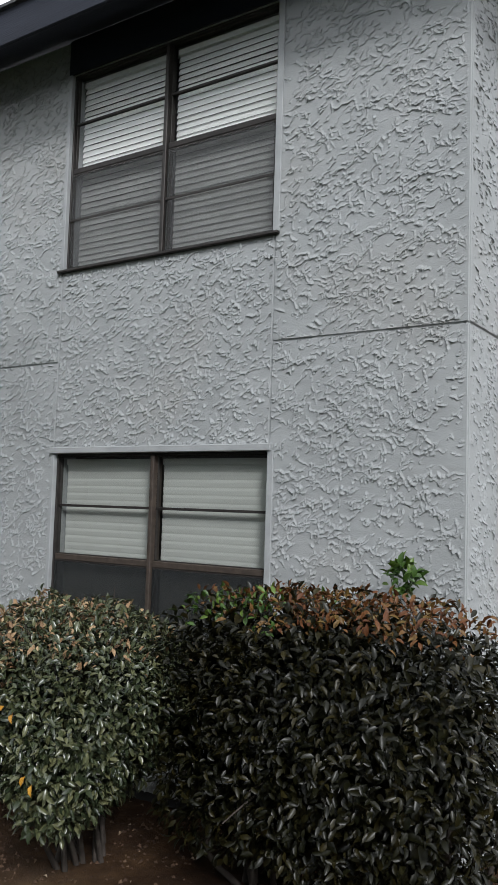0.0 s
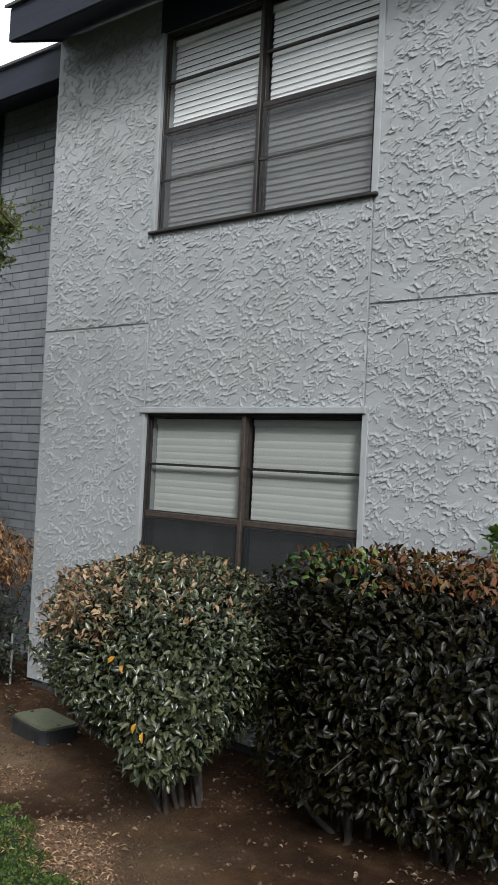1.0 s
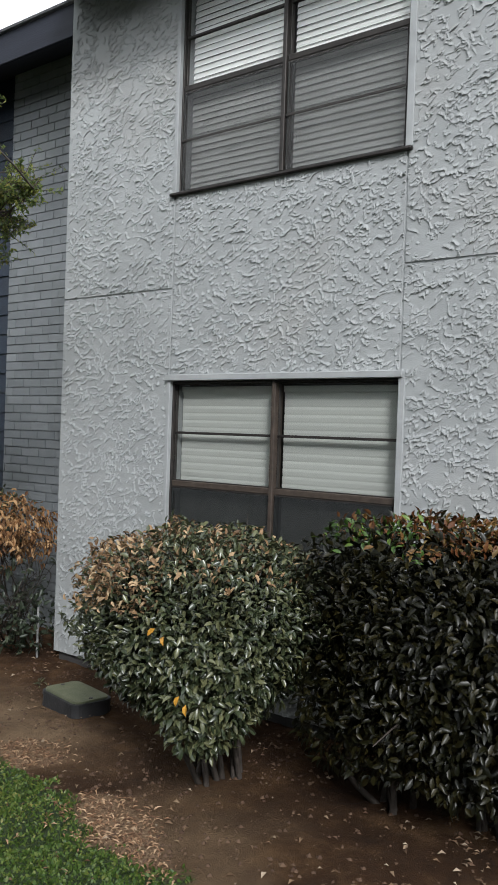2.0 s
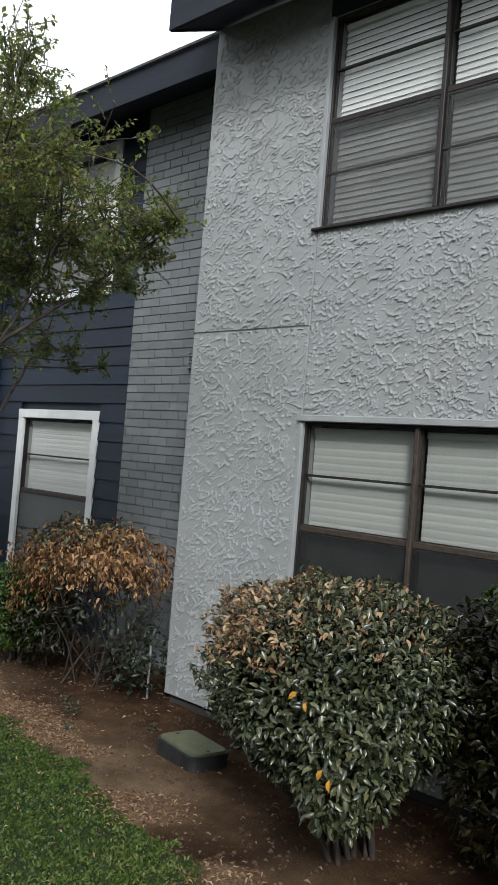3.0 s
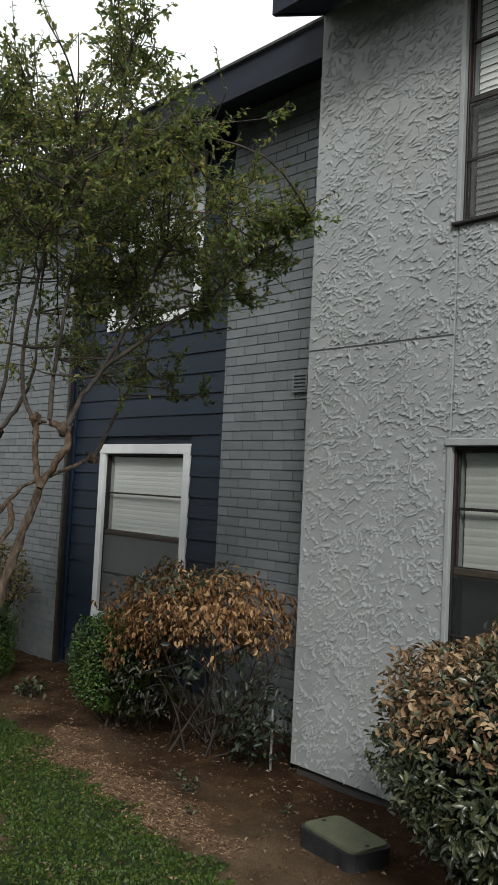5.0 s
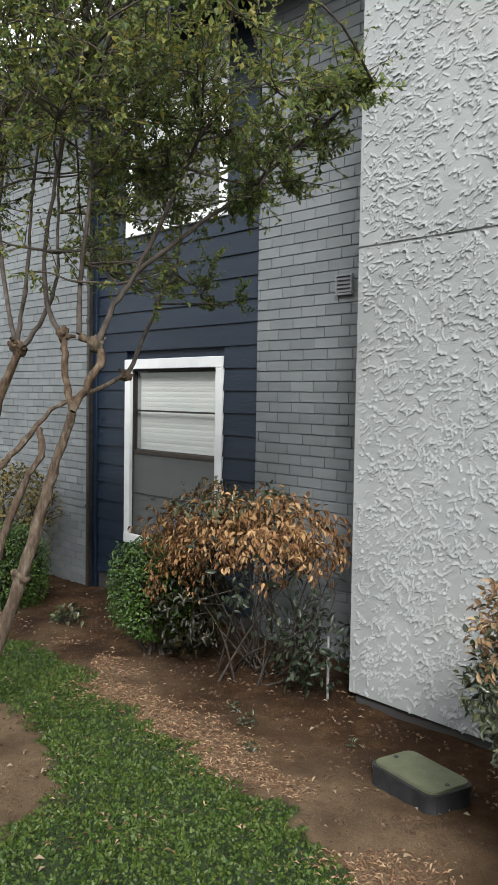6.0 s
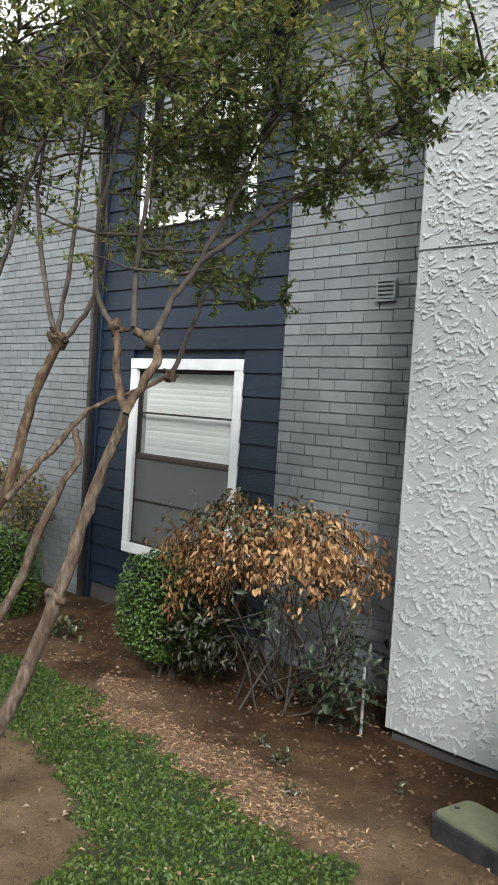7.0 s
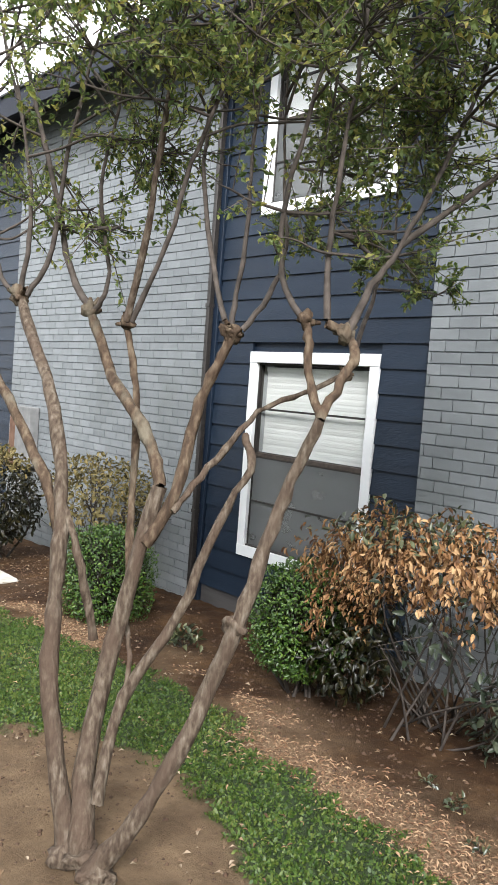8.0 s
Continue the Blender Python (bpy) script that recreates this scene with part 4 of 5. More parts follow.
p, d = shell(2300, C, R, rng, 2.8, 0.35, lump=0.2, seed=24)
m = (p[:, 2] > 0.55) | (rng.random(len(p)) < 0.25)
v, f = bush_leaves(p[m], d[m], 0.06, rng)
fast_mesh("leaves", v, f, LEAF_YELLOW, yellow, smooth=True, kind="stuff")
tops = shell(34, C, np.array(R) * 0.95, rng, seed=25)[0]
stems((-10.0, 4.25, -0.14), 0.12, tops, rng, 0.012, TWIG, yellow)

far_shrub = thing("grey_shrub", (-11.6, 3.85, -0.14), "greyish shrub with pale dry tips beside the meter", "shrub")
C, R = (-11.5, 3.85, 0.55), (0.62, 0.4, 0.5)
p, d = shell(2400, C, R, rng, 2.6, 0.35, lump=0.2, seed=26)
m = p[:, 2] > 0.8
v, f = bush_leaves(p[~m], d[~m], 0.07, rng)
fast_mesh("leaves", v, f, LEAF_DARK, far_shrub, smooth=True, kind="stuff")
v, f = bush_leaves(p[m], d[m], 0.06, rng)
fast_mesh("dry_tips", v, f, LEAF_YELLOW, far_shrub, "pale dry tips", smooth=True, kind="stuff")
tops = shell(14, C, np.array(R) * 0.85, rng, seed=27)[0]
stems((-11.5, 3.85, -0.16), 0.1, tops, rng, 0.014, TWIG, far_shrub)

# ---- crape-like tree with several bare trunks ----
TRUNKS = {
    "A": [(-5.93, 1.83, 0.03), (-5.98, 1.8, 0.28), (-6.07, 1.78, 0.65), (-6.1, 1.8, 0.97), (-6.12, 1.82, 1.22), (-6.2, 1.84, 1.5), (-6.36, 1.86, 1.74), (-6.58, 1.88, 1.95), (-6.78, 1.9, 2.15)],
    "A2": [(-6.13, 1.82, 1.2), (-6.2, 1.8, 1.37), (-6.36, 1.78, 1.53), (-6.53, 1.76, 1.7), (-6.86, 1.74, 1.93)],
    "A3": [(-6.05, 1.95, 0.79), (-6.04, 1.9, 0.99), (-6.07, 1.85, 1.19), (-6.16, 1.83, 1.35)],
    "B": [(-5.88, 1.86, 0.07), (-5.95, 1.9, 0.38), (-5.95, 1.98, 0.81), (-5.9, 2.03, 1.13), (-5.85, 2.08, 1.42)],
    "B1": [(-5.85, 2.08, 1.42), (-5.91, 2.08, 1.54), (-6.04, 2.08, 1.67), (-6.25, 2.08, 1.82), (-6.37, 2.08, 1.97), (-6.47, 2.08, 2.1)],
    "B2": [(-5.86, 2.04, 1.2), (-5.8, 2.12, 1.4), (-5.82, 2.2, 1.69), (-5.77, 2.25, 1.89), (-5.73, 2.28, 2.01)],
    "B4": [(-6.04, 2.1, 0.89), (-6.2, 2.18, 1.27), (-6.23, 2.2, 1.61), (-6.27, 2.2, 1.84), (-6.33, 2.18, 2.04)],
    "B5": [(-5.79, 2.1, 1.33), (-5.8, 2.2, 1.43), (-5.81, 2.35, 1.57), (-5.78, 2.48, 1.72), (-5.70, 2.66, 1.82), (-5.66, 2.84, 1.90)],
    "C": [(-5.86, 1.9, 0.22), (-5.88, 2.0, 0.6), (-5.77, 2.15, 0.93), (-5.7, 2.25, 1.29), (-5.65, 2.35, 1.51), (-5.75, 2.4, 1.63)],
    "C2": [(-5.87, 2.0, 0.6), (-5.91, 2.03, 0.75), (-6.0, 2.06, 0.88)],
    "D": [(-5.75, 1.84, 0.03), (-5.64, 1.9, 0.21), (-5.51, 2.0, 0.52), (-5.46, 2.08, 0.77), (-5.39, 2.13, 1.01), (-5.36, 2.2, 1.28), (-5.31, 2.25, 1.51), (-5.22, 2.28, 1.73)],
    "D1": [(-5.22, 2.28, 1.73), (-5.3, 2.29, 1.85), (-5.33, 2.3, 1.98), (-5.36, 2.31, 2.06)],
    "D2": [(-5.22, 2.28, 1.73), (-5.22, 2.36, 1.86), (-5.22, 2.42, 1.95), (-5.28, 2.44, 2.02), (-5.31, 2.36, 2.06)],
}
SHOOTS = {
    "sK1a": [(-5.76, 2.28, 2.02), (-5.9, 2.3, 2.27), (-6.05, 2.33, 2.63), (-6.13, 2.4, 3.0), (-6.16, 2.5, 3.42)],
    "sK1b": [(-5.73, 2.28, 2.02), (-5.75, 2.3, 2.17), (-5.77, 2.35, 2.44), (-5.84, 2.4, 2.75), (-5.91, 2.5, 3.26)],
    "sK1c": [(-5.67, 2.28, 2.03), (-5.61, 2.35, 2.17), (-5.62, 2.42, 2.35), (-5.75, 2.5, 2.69)],
    "sK4a": [(-6.47, 2.08, 2.1), (-6.61, 2.05, 2.27), (-6.73, 2.0, 2.65), (-6.96, 1.95, 3.21), (-7.2, 1.9, 3.72)],
    "sK4b": [(-6.46, 2.08, 2.09), (-6.40, 2.09, 2.14), (-6.37, 2.1, 2.26), (-6.51, 2.12, 2.64), (-6.46, 2.15, 2.96), (-6.45, 2.2, 3.4)],
    "sK4c": [(-6.3, 2.16, 2.06), (-6.16, 2.15, 2.44), (-6.1, 2.15, 2.82), (-6.0, 2.15, 3.23), (-5.97, 2.15, 3.49)],
    "sK4d": [(-6.29, 2.18, 2.06), (-6.09, 2.2, 2.38), (-6.03, 2.25, 2.69), (-5.91, 2.3, 2.99), (-5.85, 2.4, 3.38)],
    "sK3a": [(-6.8, 1.9, 2.15), (-6.88, 1.85, 2.23), (-6.92, 1.8, 2.5), (-6.88, 1.75, 2.93)],
    "sK3b": [(-6.78, 1.9, 2.18), (-6.73, 1.9, 2.4), (-6.78, 1.9, 2.75), (-7.01, 1.85, 3.34)],
    "sK3c": [(-6.71, 1.9, 2.15), (-6.6, 1.95, 2.35), (-6.61, 2.0, 2.77), (-6.52, 2.05, 3.18), (-6.41, 2.1, 3.58)],
    "sK2a": [(-5.37, 2.31, 2.06), (-5.49, 2.3, 2.22), (-5.5, 2.3, 2.5), (-5.38, 2.3, 2.87), (-5.21, 2.3, 3.21)],
    "sK2b": [(-5.31, 2.36, 2.07), (-5.37, 2.4, 2.31), (-5.39, 2.45, 2.62), (-5.38, 2.5, 3.01), (-5.41, 2.55, 3.33)],
    "sK2c": [(-5.28, 2.44, 2.04), (-5.24, 2.5, 2.2), (-5.2, 2.58, 2.35), (-5.15, 2.72, 2.65), (-5.14, 2.9, 3.04)],
    "sK2d": [(-5.2, 2.58, 2.35), (-5.1, 2.8, 2.55), (-4.98, 3.0, 2.72), (-4.78, 3.07, 2.86), (-4.5, 3.09, 2.98), (-4.26, 3.09, 3.07)],
    "sK5": [(-5.66, 2.84, 1.89), (-5.72, 2.98, 2.08), (-5.78, 3.12, 2.3), (-5.86, 3.3, 2.55), (-5.95, 3.4, 2.78)],
}
tree = thing("multi_trunk_tree", (-5.88, 1.87, 0.0), "pruned multi-trunk tree with mottled peeling bark and knuckled forks", "tree")
THICK = {"A": (0.062, 0.036), "A2": (0.04, 0.032), "A3": (0.03, 0.022), "B": (0.066, 0.046), "B1": (0.042, 0.034), "B2": (0.044, 0.028), "B4": (0.027, 0.024), "B5": (0.024, 0.016),
         "C": (0.042, 0.022), "C2": (0.018, 0.015), "D": (0.058, 0.032), "D1": (0.026, 0.024), "D2": (0.03, 0.024)}
for k, pts in TRUNKS.items():
    r = np.linspace(*THICK[k], len(pts)) * 0.60
    if k in "ABD":
        r[0] *= 1.35
        pts = [(pts[0][0], pts[0][1], pts[0][2] - 0.12)] + pts
        r = np.concatenate([[r[0] * 1.25], r])
    v, f = tube(pts, r, 16, 0.0025, rng)
    v = v + np.stack([0.007 * perlin(v[:, 0] * 38 + v[:, 1] * 29, v[:, 2] * 9, 90 + i) + 0.005 * perlin(v[:, 0] * 90 - v[:, 1] * 70, v[:, 2] * 26, 95 + i) for i in range(3)], 1)
    fast_mesh("trunk" if k in "ABCD" else "limb", v, f, BARK_BROWN if k in ("A2", "B1", "B2", "B4", "D1", "D2") else BARK, tree, smooth=True)
for cx, cy, cz, r in ((-5.91, 1.84, 0.02, 0.085), (-5.82, 1.85, 0.03, 0.07), (-5.72, 1.84, 0.03, 0.06), (-5.73, 2.28, 2.02, 0.036), (-5.36, 2.31, 2.06, 0.03), (-5.28, 2.42, 2.03, 0.032),
                      (-6.78, 1.90, 2.15, 0.042), (-6.47, 2.08, 2.1, 0.036), (-6.32, 2.18, 2.05, 0.03), (-5.66, 2.84, 1.90, 0.028), (-5.40, 2.13, 0.99, 0.036)):
    bm = bmesh.new()
    bmesh.ops.create_icosphere(bm, subdivisions=3, radius=r, matrix=Matrix.Translation((cx, cy, cz)))
    for w in bm.verts:
        q = noise.noise(w.co * 30) + 0.5 * noise.noise(w.co * 70)
        w.co += (w.co - Vector((cx, cy, cz))) * 0.8 * q
        if cz < 0.1:
            w.co.z = cz + (w.co.z - cz) * 0.7
    part("root_flare" if cz < 0.1 else "knuckle", bm, BARK if cz < 1.2 else BARK_BROWN, tree, "" if cz < 0.1 else "knobbly pruned knuckle", True)
    if cz > 1.2:
        for _ in range(4):
            way = rng.normal(size=3) * np.array([1, 1, 0.5]) + np.array([0, 0, 0.5])
            way /= np.linalg.norm(way)
            base = np.array([cx, cy, cz])
            v, f = tube([base, base + way * r * 0.9, base + way * r * rng.uniform(1.3, 2.0)], [r * 0.42, r * 0.34, r * 0.22], 7)
            fast_mesh("pruned_stub", v, f, BARK_BROWN, tree, smooth=True)

twig_pieces, leaf_at, leaf_way, leaf_up, leaf_size = [], [], [], [], []


def sprig(a, way, length, n, size=0.031):
    """A thin twig from a along way, with paired small leaves."""
    way = way / np.linalg.norm(way)
    bend = rng.normal(size=3) * 0.12 + np.array([0, 0, 0.12])
    twig_pieces.append(tube([a, a + way * length + bend * length], [0.003, 0.0012], 3))
    for i in range(n):
        s = 0.12 + 0.9 * (i + rng.random()) / n
        at = a + way * length * s + bend * length * s * s
        w = way * 0.5 + rng.normal(size=3) * 0.75
        leaf_at.append(at), leaf_way.append(w), leaf_up.append(np.array([0, 0, 1.0]) + rng.normal(size=3) * 0.5), leaf_size.append(size * rng.uniform(0.65, 1.3))


def branchlet(a, way, length, leafy=1.0):
    way = way / np.linalg.norm(way)
    pts = [a]
    for _ in range(4):
        way = way + rng.normal(size=3) * 0.16 + np.array([0, 0, 0.04])
        way /= np.linalg.norm(way)
        pts.append(pts[-1] + way * length / 4)
    twig_pieces.append(tube(pts, [0.007, 0.006, 0.005, 0.004, 0.002], 5))
    for i in range(int(6 * leafy + 1)):
        s = rng.uniform(0.25, 1.0) * 4
        k = min(int(s), 3)
        at = pts[k] + (pts[k + 1] - pts[k]) * (s - k)
        sprig(at, way * 0.6 + rng.normal(size=3) * 0.6, rng.uniform(0.12, 0.28), rng.randint(12, 20))


shoot_r = {"sK4a": 0.017, "sK4c": 0.018, "sK2c": 0.016}
for k, pts in SHOOTS.items():
    r0 = shoot_r.get(k, 0.013)
    pts = [np.array(q) for q in pts]
    end = pts[-1] - pts[-2]
    end = end / np.linalg.norm(end)
    if k != "sK2d":
        pts.append(pts[-1] + (end + np.array([0, 0, 0.4])) * 0.35)
    v, f = tube(pts, np.linspace(r0, 0.004, len(pts)), 7, 0.003, rng)
    fast_mesh("shoot", v, f, TWIG_TREE if k != "sK4c" else BARK, tree, smooth=True)
    n = len(pts)
    for _ in range(11):
        s = rng.uniform(0.45, 1.0) * (n - 1)
        i = min(int(s), n - 2)
        at = pts[i] + (pts[i + 1] - pts[i]) * (s - i)
        if at[2] < 2.75 and k != "sK2d":
            continue
        out = rng.normal(size=3) * np.array([1, 1, 0.45]) + np.array([0.12, 0.1, 0.25])
        branchlet(at, out, rng.uniform(0.10, 0.22) if k == "sK2d" else rng.uniform(0.35, 0.75), 1.0 if at[2] > 2.8 else 0.6)
ways_in = np.array([q for pts in SHOOTS.values() for a, c in zip(pts, pts[1:]) for q in np.linspace(a, c, 8)])
clumps = []
for _ in range(44):
    q = rng.normal(size=3)
    q = q / np.linalg.norm(q) * rng.uniform(0.3, 1.0) ** 0.6
    clumps.append((np.array([-5.55, 2.38, 3.30]) + q * np.array([1.35, 1.0, 0.66]), 0.16, rng.randint(6, 10)))
# leafy clusters on the reaching branch and on the low side shoots
clumps += [(np.array(c), spread, n) for c, spread, n in (
    ((-4.28, 3.09, 3.08), 0.05, 4), ((-4.43, 3.08, 3.08), 0.08, 6), ((-4.55, 3.06, 2.98), 0.09, 6), ((-4.72, 3.06, 2.93), 0.10, 6), ((-4.83, 3.2, 2.78), 0.07, 4), ((-4.95, 3.04, 2.72), 0.09, 6), ((-4.95, 2.85, 2.98), 0.12, 7), ((-5.15, 2.7, 2.85), 0.13, 7),
    ((-6.05, 3.45, 2.52), 0.12, 7), ((-5.95, 3.6, 2.42), 0.09, 4), ((-5.92, 3.78, 2.36), 0.07, 3), ((-6.5, 3.35, 2.62), 0.13, 6), ((-6.9, 2.3, 2.62), 0.12, 5), ((-7.2, 2.1, 2.66), 0.12, 4))]
for centre, spread, many in clumps:
    lower = ways_in[ways_in[:, 2] < centre[2] - 0.03]
    start = lower[np.argmin(np.linalg.norm(lower - centre, axis=1))]
    gap = np.linalg.norm(centre - start)
    mid = (start + centre) / 2 + rng.normal(size=3) * 0.06 * min(gap, 1)
    twig_pieces.append(tube([start, mid, centre], [0.006, 0.005, 0.003], 5))
    for _ in range(many):
        goal = centre + rng.normal(size=3) * spread * np.array([1, 1, 0.75]) + np.array([0, 0, 0.03])
        twig_pieces.append(tube([mid * 0.3 + centre * 0.7, (centre + goal) / 2 + rng.normal(size=3) * 0.02, goal], [0.004, 0.003, 0.0015], 3))
        for _ in range(5):
            at = goal + (centre - goal) * rng.uniform(0, 0.8)
            sprig(at, (goal - centre) / spread * 0.4 + rng.normal(size=3) * 0.7, spread * rng.uniform(0.6, 1.5), rng.randint(11, 19))
for at, ways in (((-5.5, 2.3, 2.45), 4), ((-5.42, 2.45, 2.40), 4), ((-5.25, 2.52, 2.30), 3), ((-6.65, 2.0, 2.45), 3), ((-6.35, 2.12, 2.45), 2), ((-6.9, 1.8, 2.4), 3)):
    for _ in range(ways):
        branchlet(np.array(at), rng.normal(size=3) * np.array([1, 1, 0.2]) + np.array([0.3, 0.3, 0.0]), rng.uniform(0.25, 0.45), 0.7)
v, f = joined(twig_pieces)
fast_mesh("fine_branching", v, f, TWIG_TREE, tree, smooth=True, kind="stuff")
v, f = leaves(np.array(leaf_at), np.array(leaf_way), np.array(leaf_up), np.array(leaf_size), 0.55, 0.12)
fast_mesh("crown_leaves", v, f, LEAF_TREE, tree, "small mixed green leaves", kind="stuff")

# ---- things on the soil ----
vb = thing("valve_box", (-4.22, 3.48, 0.0), "black plastic valve box with an olive lid, half sunk in soil", "valve box")
spin = Matrix.Translation((-4.225, 3.485, 0)) @ Matrix.Rotation(radians(-10), 4, "Z")


def rounded_slab(lx, ly, z0, z1, corner, flare=0.0):
    bm = bmesh.new()
    ring = []
    for sx, sy, a0 in ((1, 1, 0), (-1, 1, 90), (-1, -1, 180), (1, -1, 270)):
        for i in range(5):
            a = radians(a0 + 22.5 * i)
            ring.append((sx * (lx / 2 - corner) + corner * math.cos(a), sy * (ly / 2 - corner) + corner * math.sin(a)))
    lo = [bm.verts.new((x * (1 + flare), y * (1 + flare), z0)) for x, y in ring]
    hi = [bm.verts.new((x, y, z1)) for x, y in ring]
    for i in range(len(ring)):
        j = (i + 1) % len(ring)
        bm.faces.new((lo[i], lo[j], hi[j], hi[i]))
    bm.faces.new(hi), bm.faces.new(lo[::-1])
    bmesh.ops.transform(bm, matrix=spin, verts=bm.verts)
    return bm


part("box_body", rounded_slab(0.405, 0.262, -0.06, 0.118, 0.05, 0.06), BLACK, vb, "black ribbed sides")
part("box_rim", rounded_slab(0.418, 0.272, 0.098, 0.122, 0.055), BLACK, vb)
lid = part("lid", rounded_slab(0.388, 0.238, 0.118, 0.134, 0.045), LID, vb, "faded olive green lid")
for sx in (-1, 1):
    bm = bmesh.new()
    bmesh.ops.create_cone(bm, segments=10, radius1=0.012, radius2=0.012, depth=0.004, cap_ends=True, matrix=spin @ Matrix.Translation((sx * 0.165, 0, 0.135)))
    part("bolt", bm, BLACK, lid)

stake = thing("marker_stake", (-5.30, 4.03, 0.0), "thin grey metal stake standing in the soil", "stake")
v, f = tube([(-5.30, 4.03, -0.1), (-5.302, 4.03, 0.2), (-5.306, 4.032, 0.40)], [0.009, 0.009, 0.008], 8)
fast_mesh("rod", v, f, STEEL, stake, smooth=True)

stone = thing("stepping_stone", (-10.6, 3.5, -0.12), "flat pale stone lying on the bare soil", "stone")
bm = bmesh.new()
box(bm, -10.85, -10.35, 3.38, 3.66, -0.16, -0.085, 0.02)
part("slab", bm, STONE, stone)


def on_ground(x, y, lift=0.0):
    return np.stack([x, y, ground_height(x, y) + lift], 1)


# turf
n = 240000
x, y = rng.uniform(-10, -1.6, n), rng.uniform(0.7, 3.6, n)
m = rng.random(n) < turf_cover(x, y)[0] * (0.55 + 0.9 * step(-0.3, 0.3, perlin(x * 3, y * 3, 70)))
x, y = x[m], y[m]
p = on_ground(x, y, -0.003)
lean = rng.normal(size=(len(x), 3)) * np.array([0.8, 0.8, 0.0]) + np.array([0, 0, 0.75])
lean /= np.linalg.norm(lean, axis=1)[:, None]
size = rng.uniform(0.013, 0.030, len(x))
side = np.cross(lean, rng.normal(size=(len(x), 3)))
side /= np.linalg.norm(side, axis=1)[:, None] + 1e-9
wdt = rng.uniform(0.004, 0.0075, len(x))[:, None]
tipv = p + lean * size[:, None]
midv = p + lean * size[:, None] * 0.55
v = np.stack([p - side * wdt * 0.5, p + side * wdt * 0.5, midv + side * wdt, tipv, midv - side * wdt], 1).reshape(-1, 3)
k = np.arange(len(x))[:, None] * 5
turf = fast_mesh("turf", v, np.concatenate([k + np.array([[0, 1, 2, 4]])]), GRASS, None, "short broad-bladed green turf", kind="stuff")
fast_mesh("turf_tips", v, k + np.array([[4, 2, 3]]), GRASS, turf, kind="stuff")
tagged(turf, category="grass")

# dry straw along the turf's edge
n = 60000
x, y = rng.uniform(-10, -1.6, n), rng.uniform(1.9, 3.8, n)
t_, s_, _ = turf_cover(x, y)
m = rng.random(n) < s_ * (1 - 0.6 * t_) + 0.02 * t_
x, y = x[m], y[m]
p = on_ground(x, y, 0.004)
a = rng.uniform(0, 2 * math.pi, len(x))
way = np.stack([np.cos(a), np.sin(a), rng.normal(size=len(x)) * 0.25 + 0.12], 1)
v, f = leaves(p, way, np.tile((0, 0, 1.0), (len(x), 1)), rng.uniform(0.014, 0.04, len(x)), 0.28, 0.15)
straw = tagged(fast_mesh("dry_straw", v, f, STRAW, None, "dry tan straw along the edge of the turf", kind="stuff"), category="straw")

# fallen leaves and clods on the soil
n = 15000
x, y = rng.uniform(-12, -1.0, n), rng.uniform(0.9, 4.5, n)
dens = 0.10 + 0.55 * step(0.05, 0.35, perlin(x * 1.6, y * 1.6, 80)) + 0.3 * step(-8.6, -9.5, x)
m = rng.random(n) < dens * (1 - 0.75 * turf_cover(x, y)[0])
m &= ~((x > WX0) & (y > WY - 0.02))
x, y = x[m], y[m]
a = rng.uniform(0, 2 * math.pi, len(x))
way = np.stack([np.cos(a), np.sin(a), rng.normal(size=len(x)) * 0.12], 1)
v, f = leaves(on_ground(x, y, 0.008), way, np.tile((0, 0, 1.0), (len(x), 1)) + rng.normal(size=(len(x), 3)) * 0.3, rng.uniform(0.012, 0.042, len(x)), 0.5, 0.2)
tagged(fast_mesh("fallen_leaves", v, f, LITTER, None, "scattered dry fallen leaves on the soil", kind="stuff"), category="leaf litter")
n = 26000
x, y = rng.uniform(-11, -1.0, n), rng.uniform(0.9, 4.4, n)
m = (rng.random(n) < 0.35 + 0.65 * step(0, 0.3, perlin(x * 2, y * 2, 81))) & (turf_cover(x, y)[0] < 0.4) & ~((x > WX0) & (y > WY - 0.02))
x, y = x[m], y[m]
s = (0.003 + 0.014 * rng.random(len(x)) ** 3)[:, None]
c = on_ground(x, y, 0.001)
octa = np.array([(1, 0, 0), (0, 1, 0), (-1, 0, 0), (0, -1, 0), (0.1, 0.1, 0.7), (0, 0, -0.7)])
v = (c[:, None, :] + (octa[None] * rng.uniform(0.6, 1.3, (len(x), 6, 1))) * s[:, None, :]).reshape(-1, 3)
k = np.arange(len(x))[:, None] * 6
f = np.concatenate([k + np.array([[i, (i + 1) % 4, 4]]) for i in range(4)] + [k + np.array([[(i + 1) % 4, i, 5]]) for i in range(4)])
tagged(fast_mesh("soil_clods", v, f, CLOD, None, "small loose clods of soil", kind="stuff"), category="soil")

def weed(x, y, wide, high, n, size):
    """A low tuft of leaves on short stalks."""
    zg = float(ground_height(np.array(x), np.array(y)))
    t = thing("weed", (x, y, zg - 0.01), "low green weed growing in bare soil", "weed", "weeds in the soil")
    p, d = shell(n, (x, y, zg + 0.3 * high), (wide, wide * 0.8, high), rng, 2, 0.7, low=0.0, seed=30)
    v, f = bush_leaves(p, d, size, rng, -0.1)
    fast_mesh("leaves", v, f, LEAF_GREY, t, smooth=True, kind="stuff")
    v, f = joined([tube([(x, y, zg - 0.01), q - (q - np.array((x, y, zg))) * 0.1], [0.003, 0.0012], 4) for q in p[::4]])
    fast_mesh("stalks", v, f, TWIG, t, smooth=True, kind="stuff")


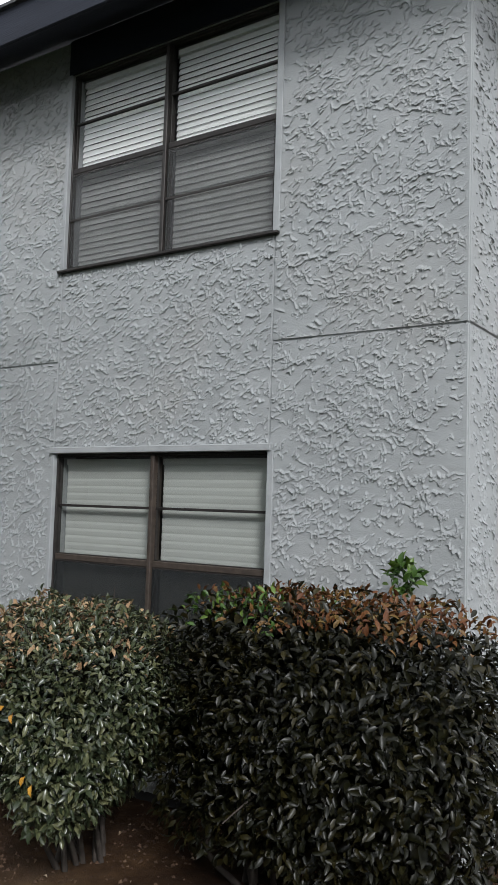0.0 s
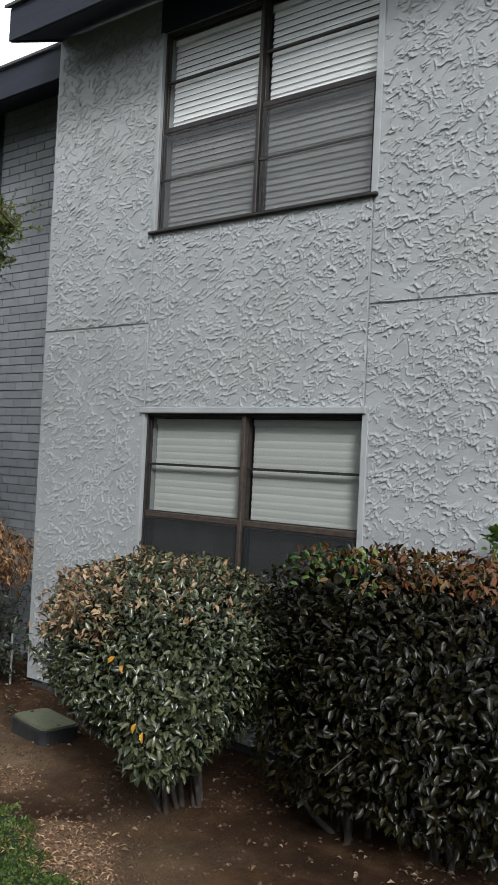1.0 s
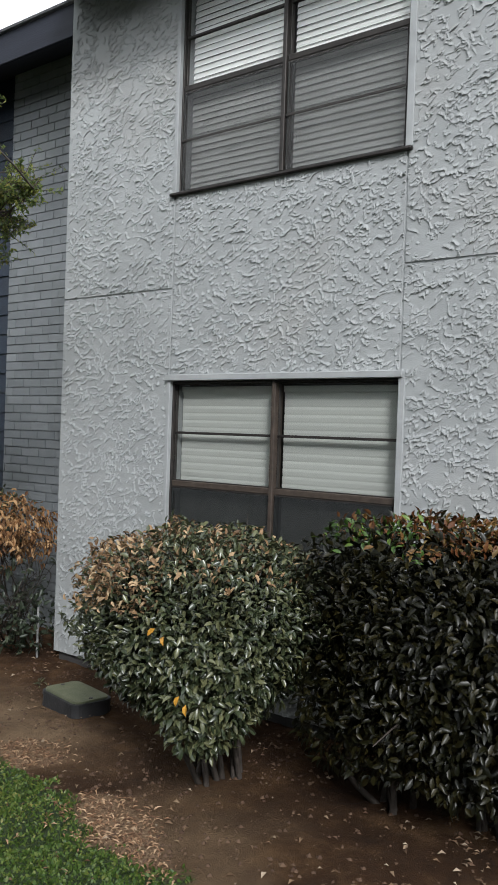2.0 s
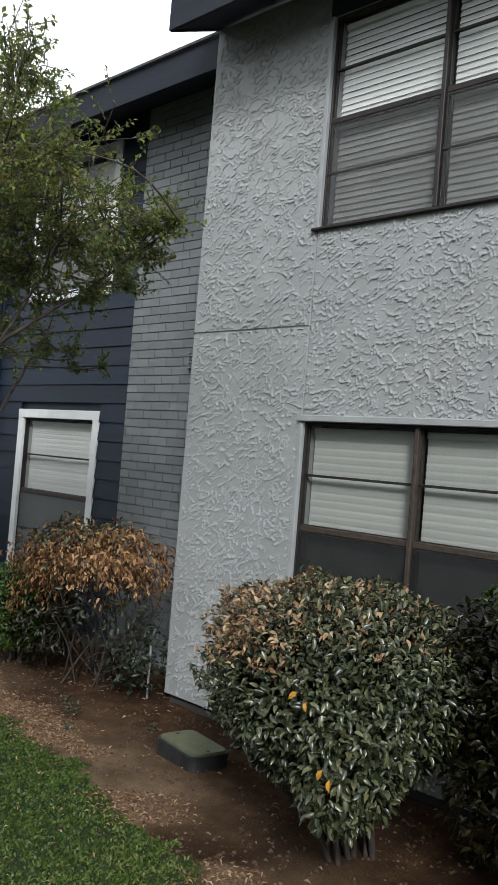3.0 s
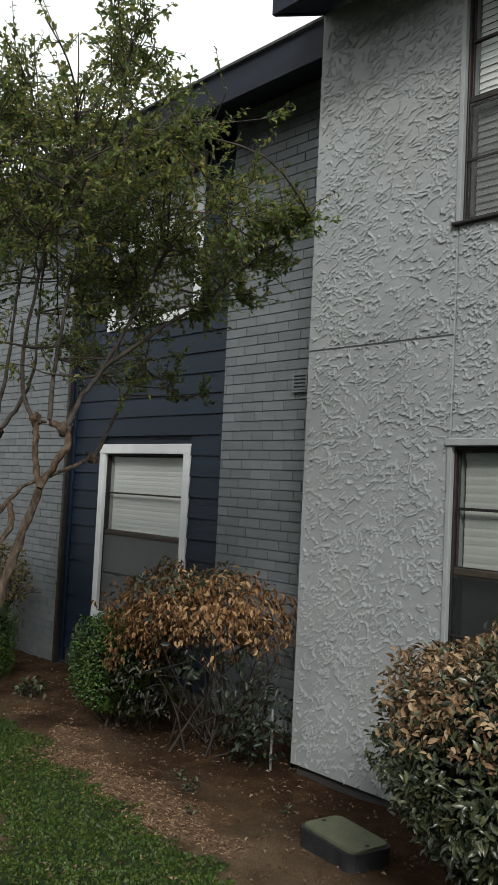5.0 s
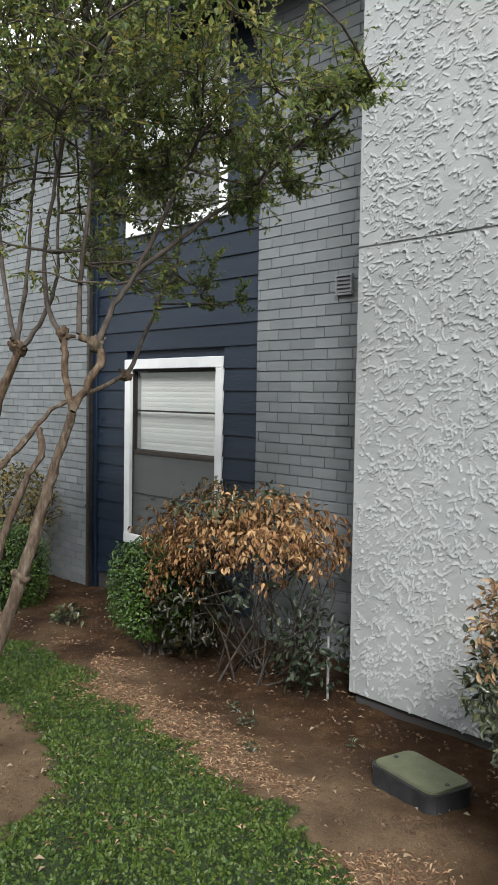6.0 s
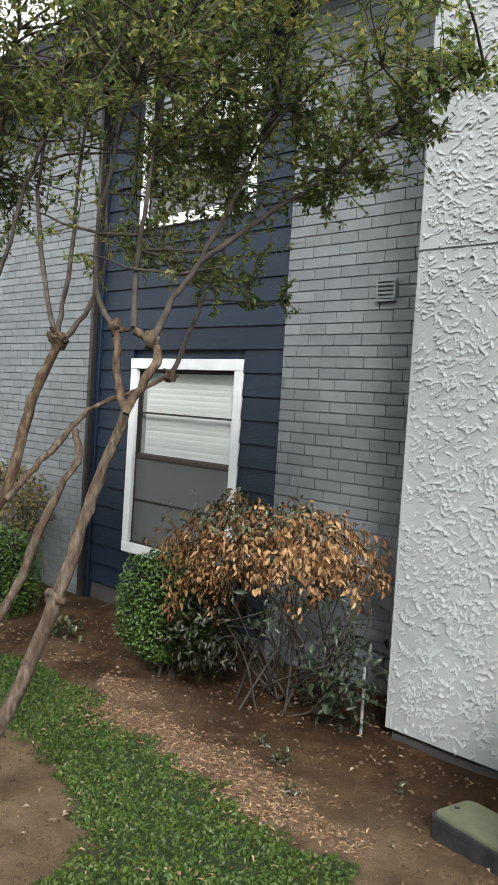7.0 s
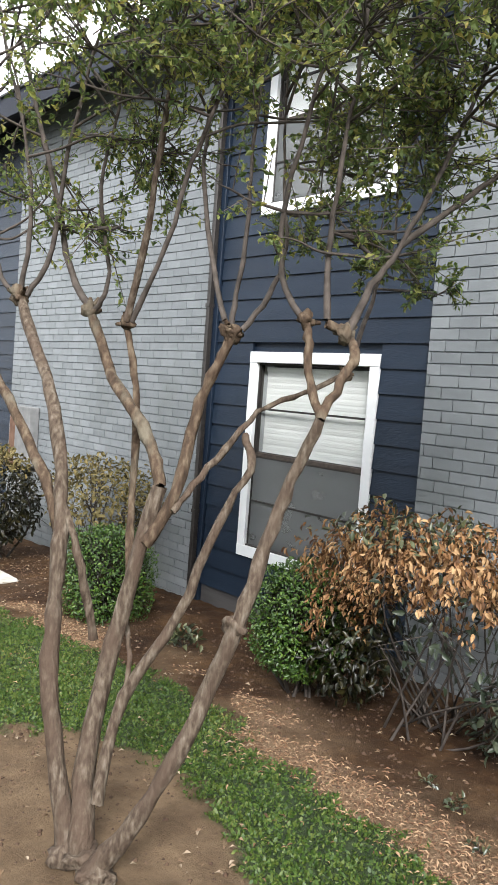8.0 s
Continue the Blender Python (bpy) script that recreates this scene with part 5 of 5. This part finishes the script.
for spot in ((-7.95, 3.8, 0.16, 0.10, 70, 0.07), (-5.32, 3.42, 0.07, 0.05, 26, 0.035), (-5.55, 3.52, 0.05, 0.04, 18, 0.03), (-5.05, 3.2, 0.05, 0.04, 18, 0.03), (-4.75, 3.62, 0.04, 0.035, 14, 0.03)):
    weed(*spot)

# ---- painted bricks, course by course ----
COURSE, LONG, JOINT = 0.0755, 0.232, 0.0055


def brick_mesh(length, seed):
    bm = bmesh.new()
    box(bm, -length / 2 + 0.002, length / 2 - 0.002, -0.0055, 0.008, -COURSE / 2 + JOINT / 2, COURSE / 2 - JOINT / 2)
    rr = random.Random(seed)
    for w in bm.verts:
        if w.co.y < 0:
            w.co.x -= math.copysign(0.0015, w.co.x)
            w.co.z -= math.copysign(0.0015, w.co.z)
            w.co.y += rr.uniform(-0.001, 0.001)
            w.co.x += rr.uniform(-0.0015, 0.0015)
            w.co.z += rr.uniform(-0.0015, 0.0015)
    return bm


def brick_panel(x0, x1, z0, z1, near, parent):
    meshes = {}
    placed, row, z = [], 0, z0 + COURSE / 2
    while z < z1:
        edge = x1 - (LONG / 2 if row % 2 else 0) - (0.02 * math.sin(row * 2.3))
        cuts = [x1]
        while edge > x0 + 0.02:
            if edge < x1 - 0.02:
                cuts.append(edge)
            edge -= LONG
        cuts.append(x0)
        for b, a in zip(cuts, cuts[1:]):
            placed.append(((a + b) / 2, z, round(b - a, 3)))
        z += COURSE
        row += 1
    placed.sort(key=lambda q: math.hypot(q[0] - near[0], q[1] - near[1]))
    rest_v, rest_f = [], []
    for i, (x, zz, length) in enumerate(placed):
        key = (length, i % 3 if abs(length - LONG) < 0.004 else 0)
        if key not in meshes:
            me = bpy.data.meshes.new("brick")
            b = brick_mesh(length, i)
            b.to_mesh(me)
            b.free()
            me.materials.append(BRICK)
            meshes[key] = me
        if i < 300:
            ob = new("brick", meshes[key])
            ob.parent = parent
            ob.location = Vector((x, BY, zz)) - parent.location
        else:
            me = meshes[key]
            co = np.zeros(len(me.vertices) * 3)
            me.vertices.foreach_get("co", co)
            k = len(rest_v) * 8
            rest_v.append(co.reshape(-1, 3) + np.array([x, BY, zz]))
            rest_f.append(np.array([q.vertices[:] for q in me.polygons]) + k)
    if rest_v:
        fast_mesh("bricks", np.concatenate(rest_v), np.concatenate(rest_f), BRICK_LIT, parent, kind="stuff")


brick_right = thing("wall_brick_recess", (-5.95, BY, 0), "grey painted brick panel beside the stucco wing", "wall", kind="structure")
brick_panel(SX1, WX0 + 0.008, -0.12, 4.90, (-5.9, 2.1), brick_right)
brick_left = thing("wall_brick_left", (-11.1, BY, 0), "grey painted brick panel beyond the siding, most bricks lightened as better lit", "wall", kind="structure")
brick_panel(LBX, SX0, -0.30, 4.90, (-9.6, 2.0), brick_left)
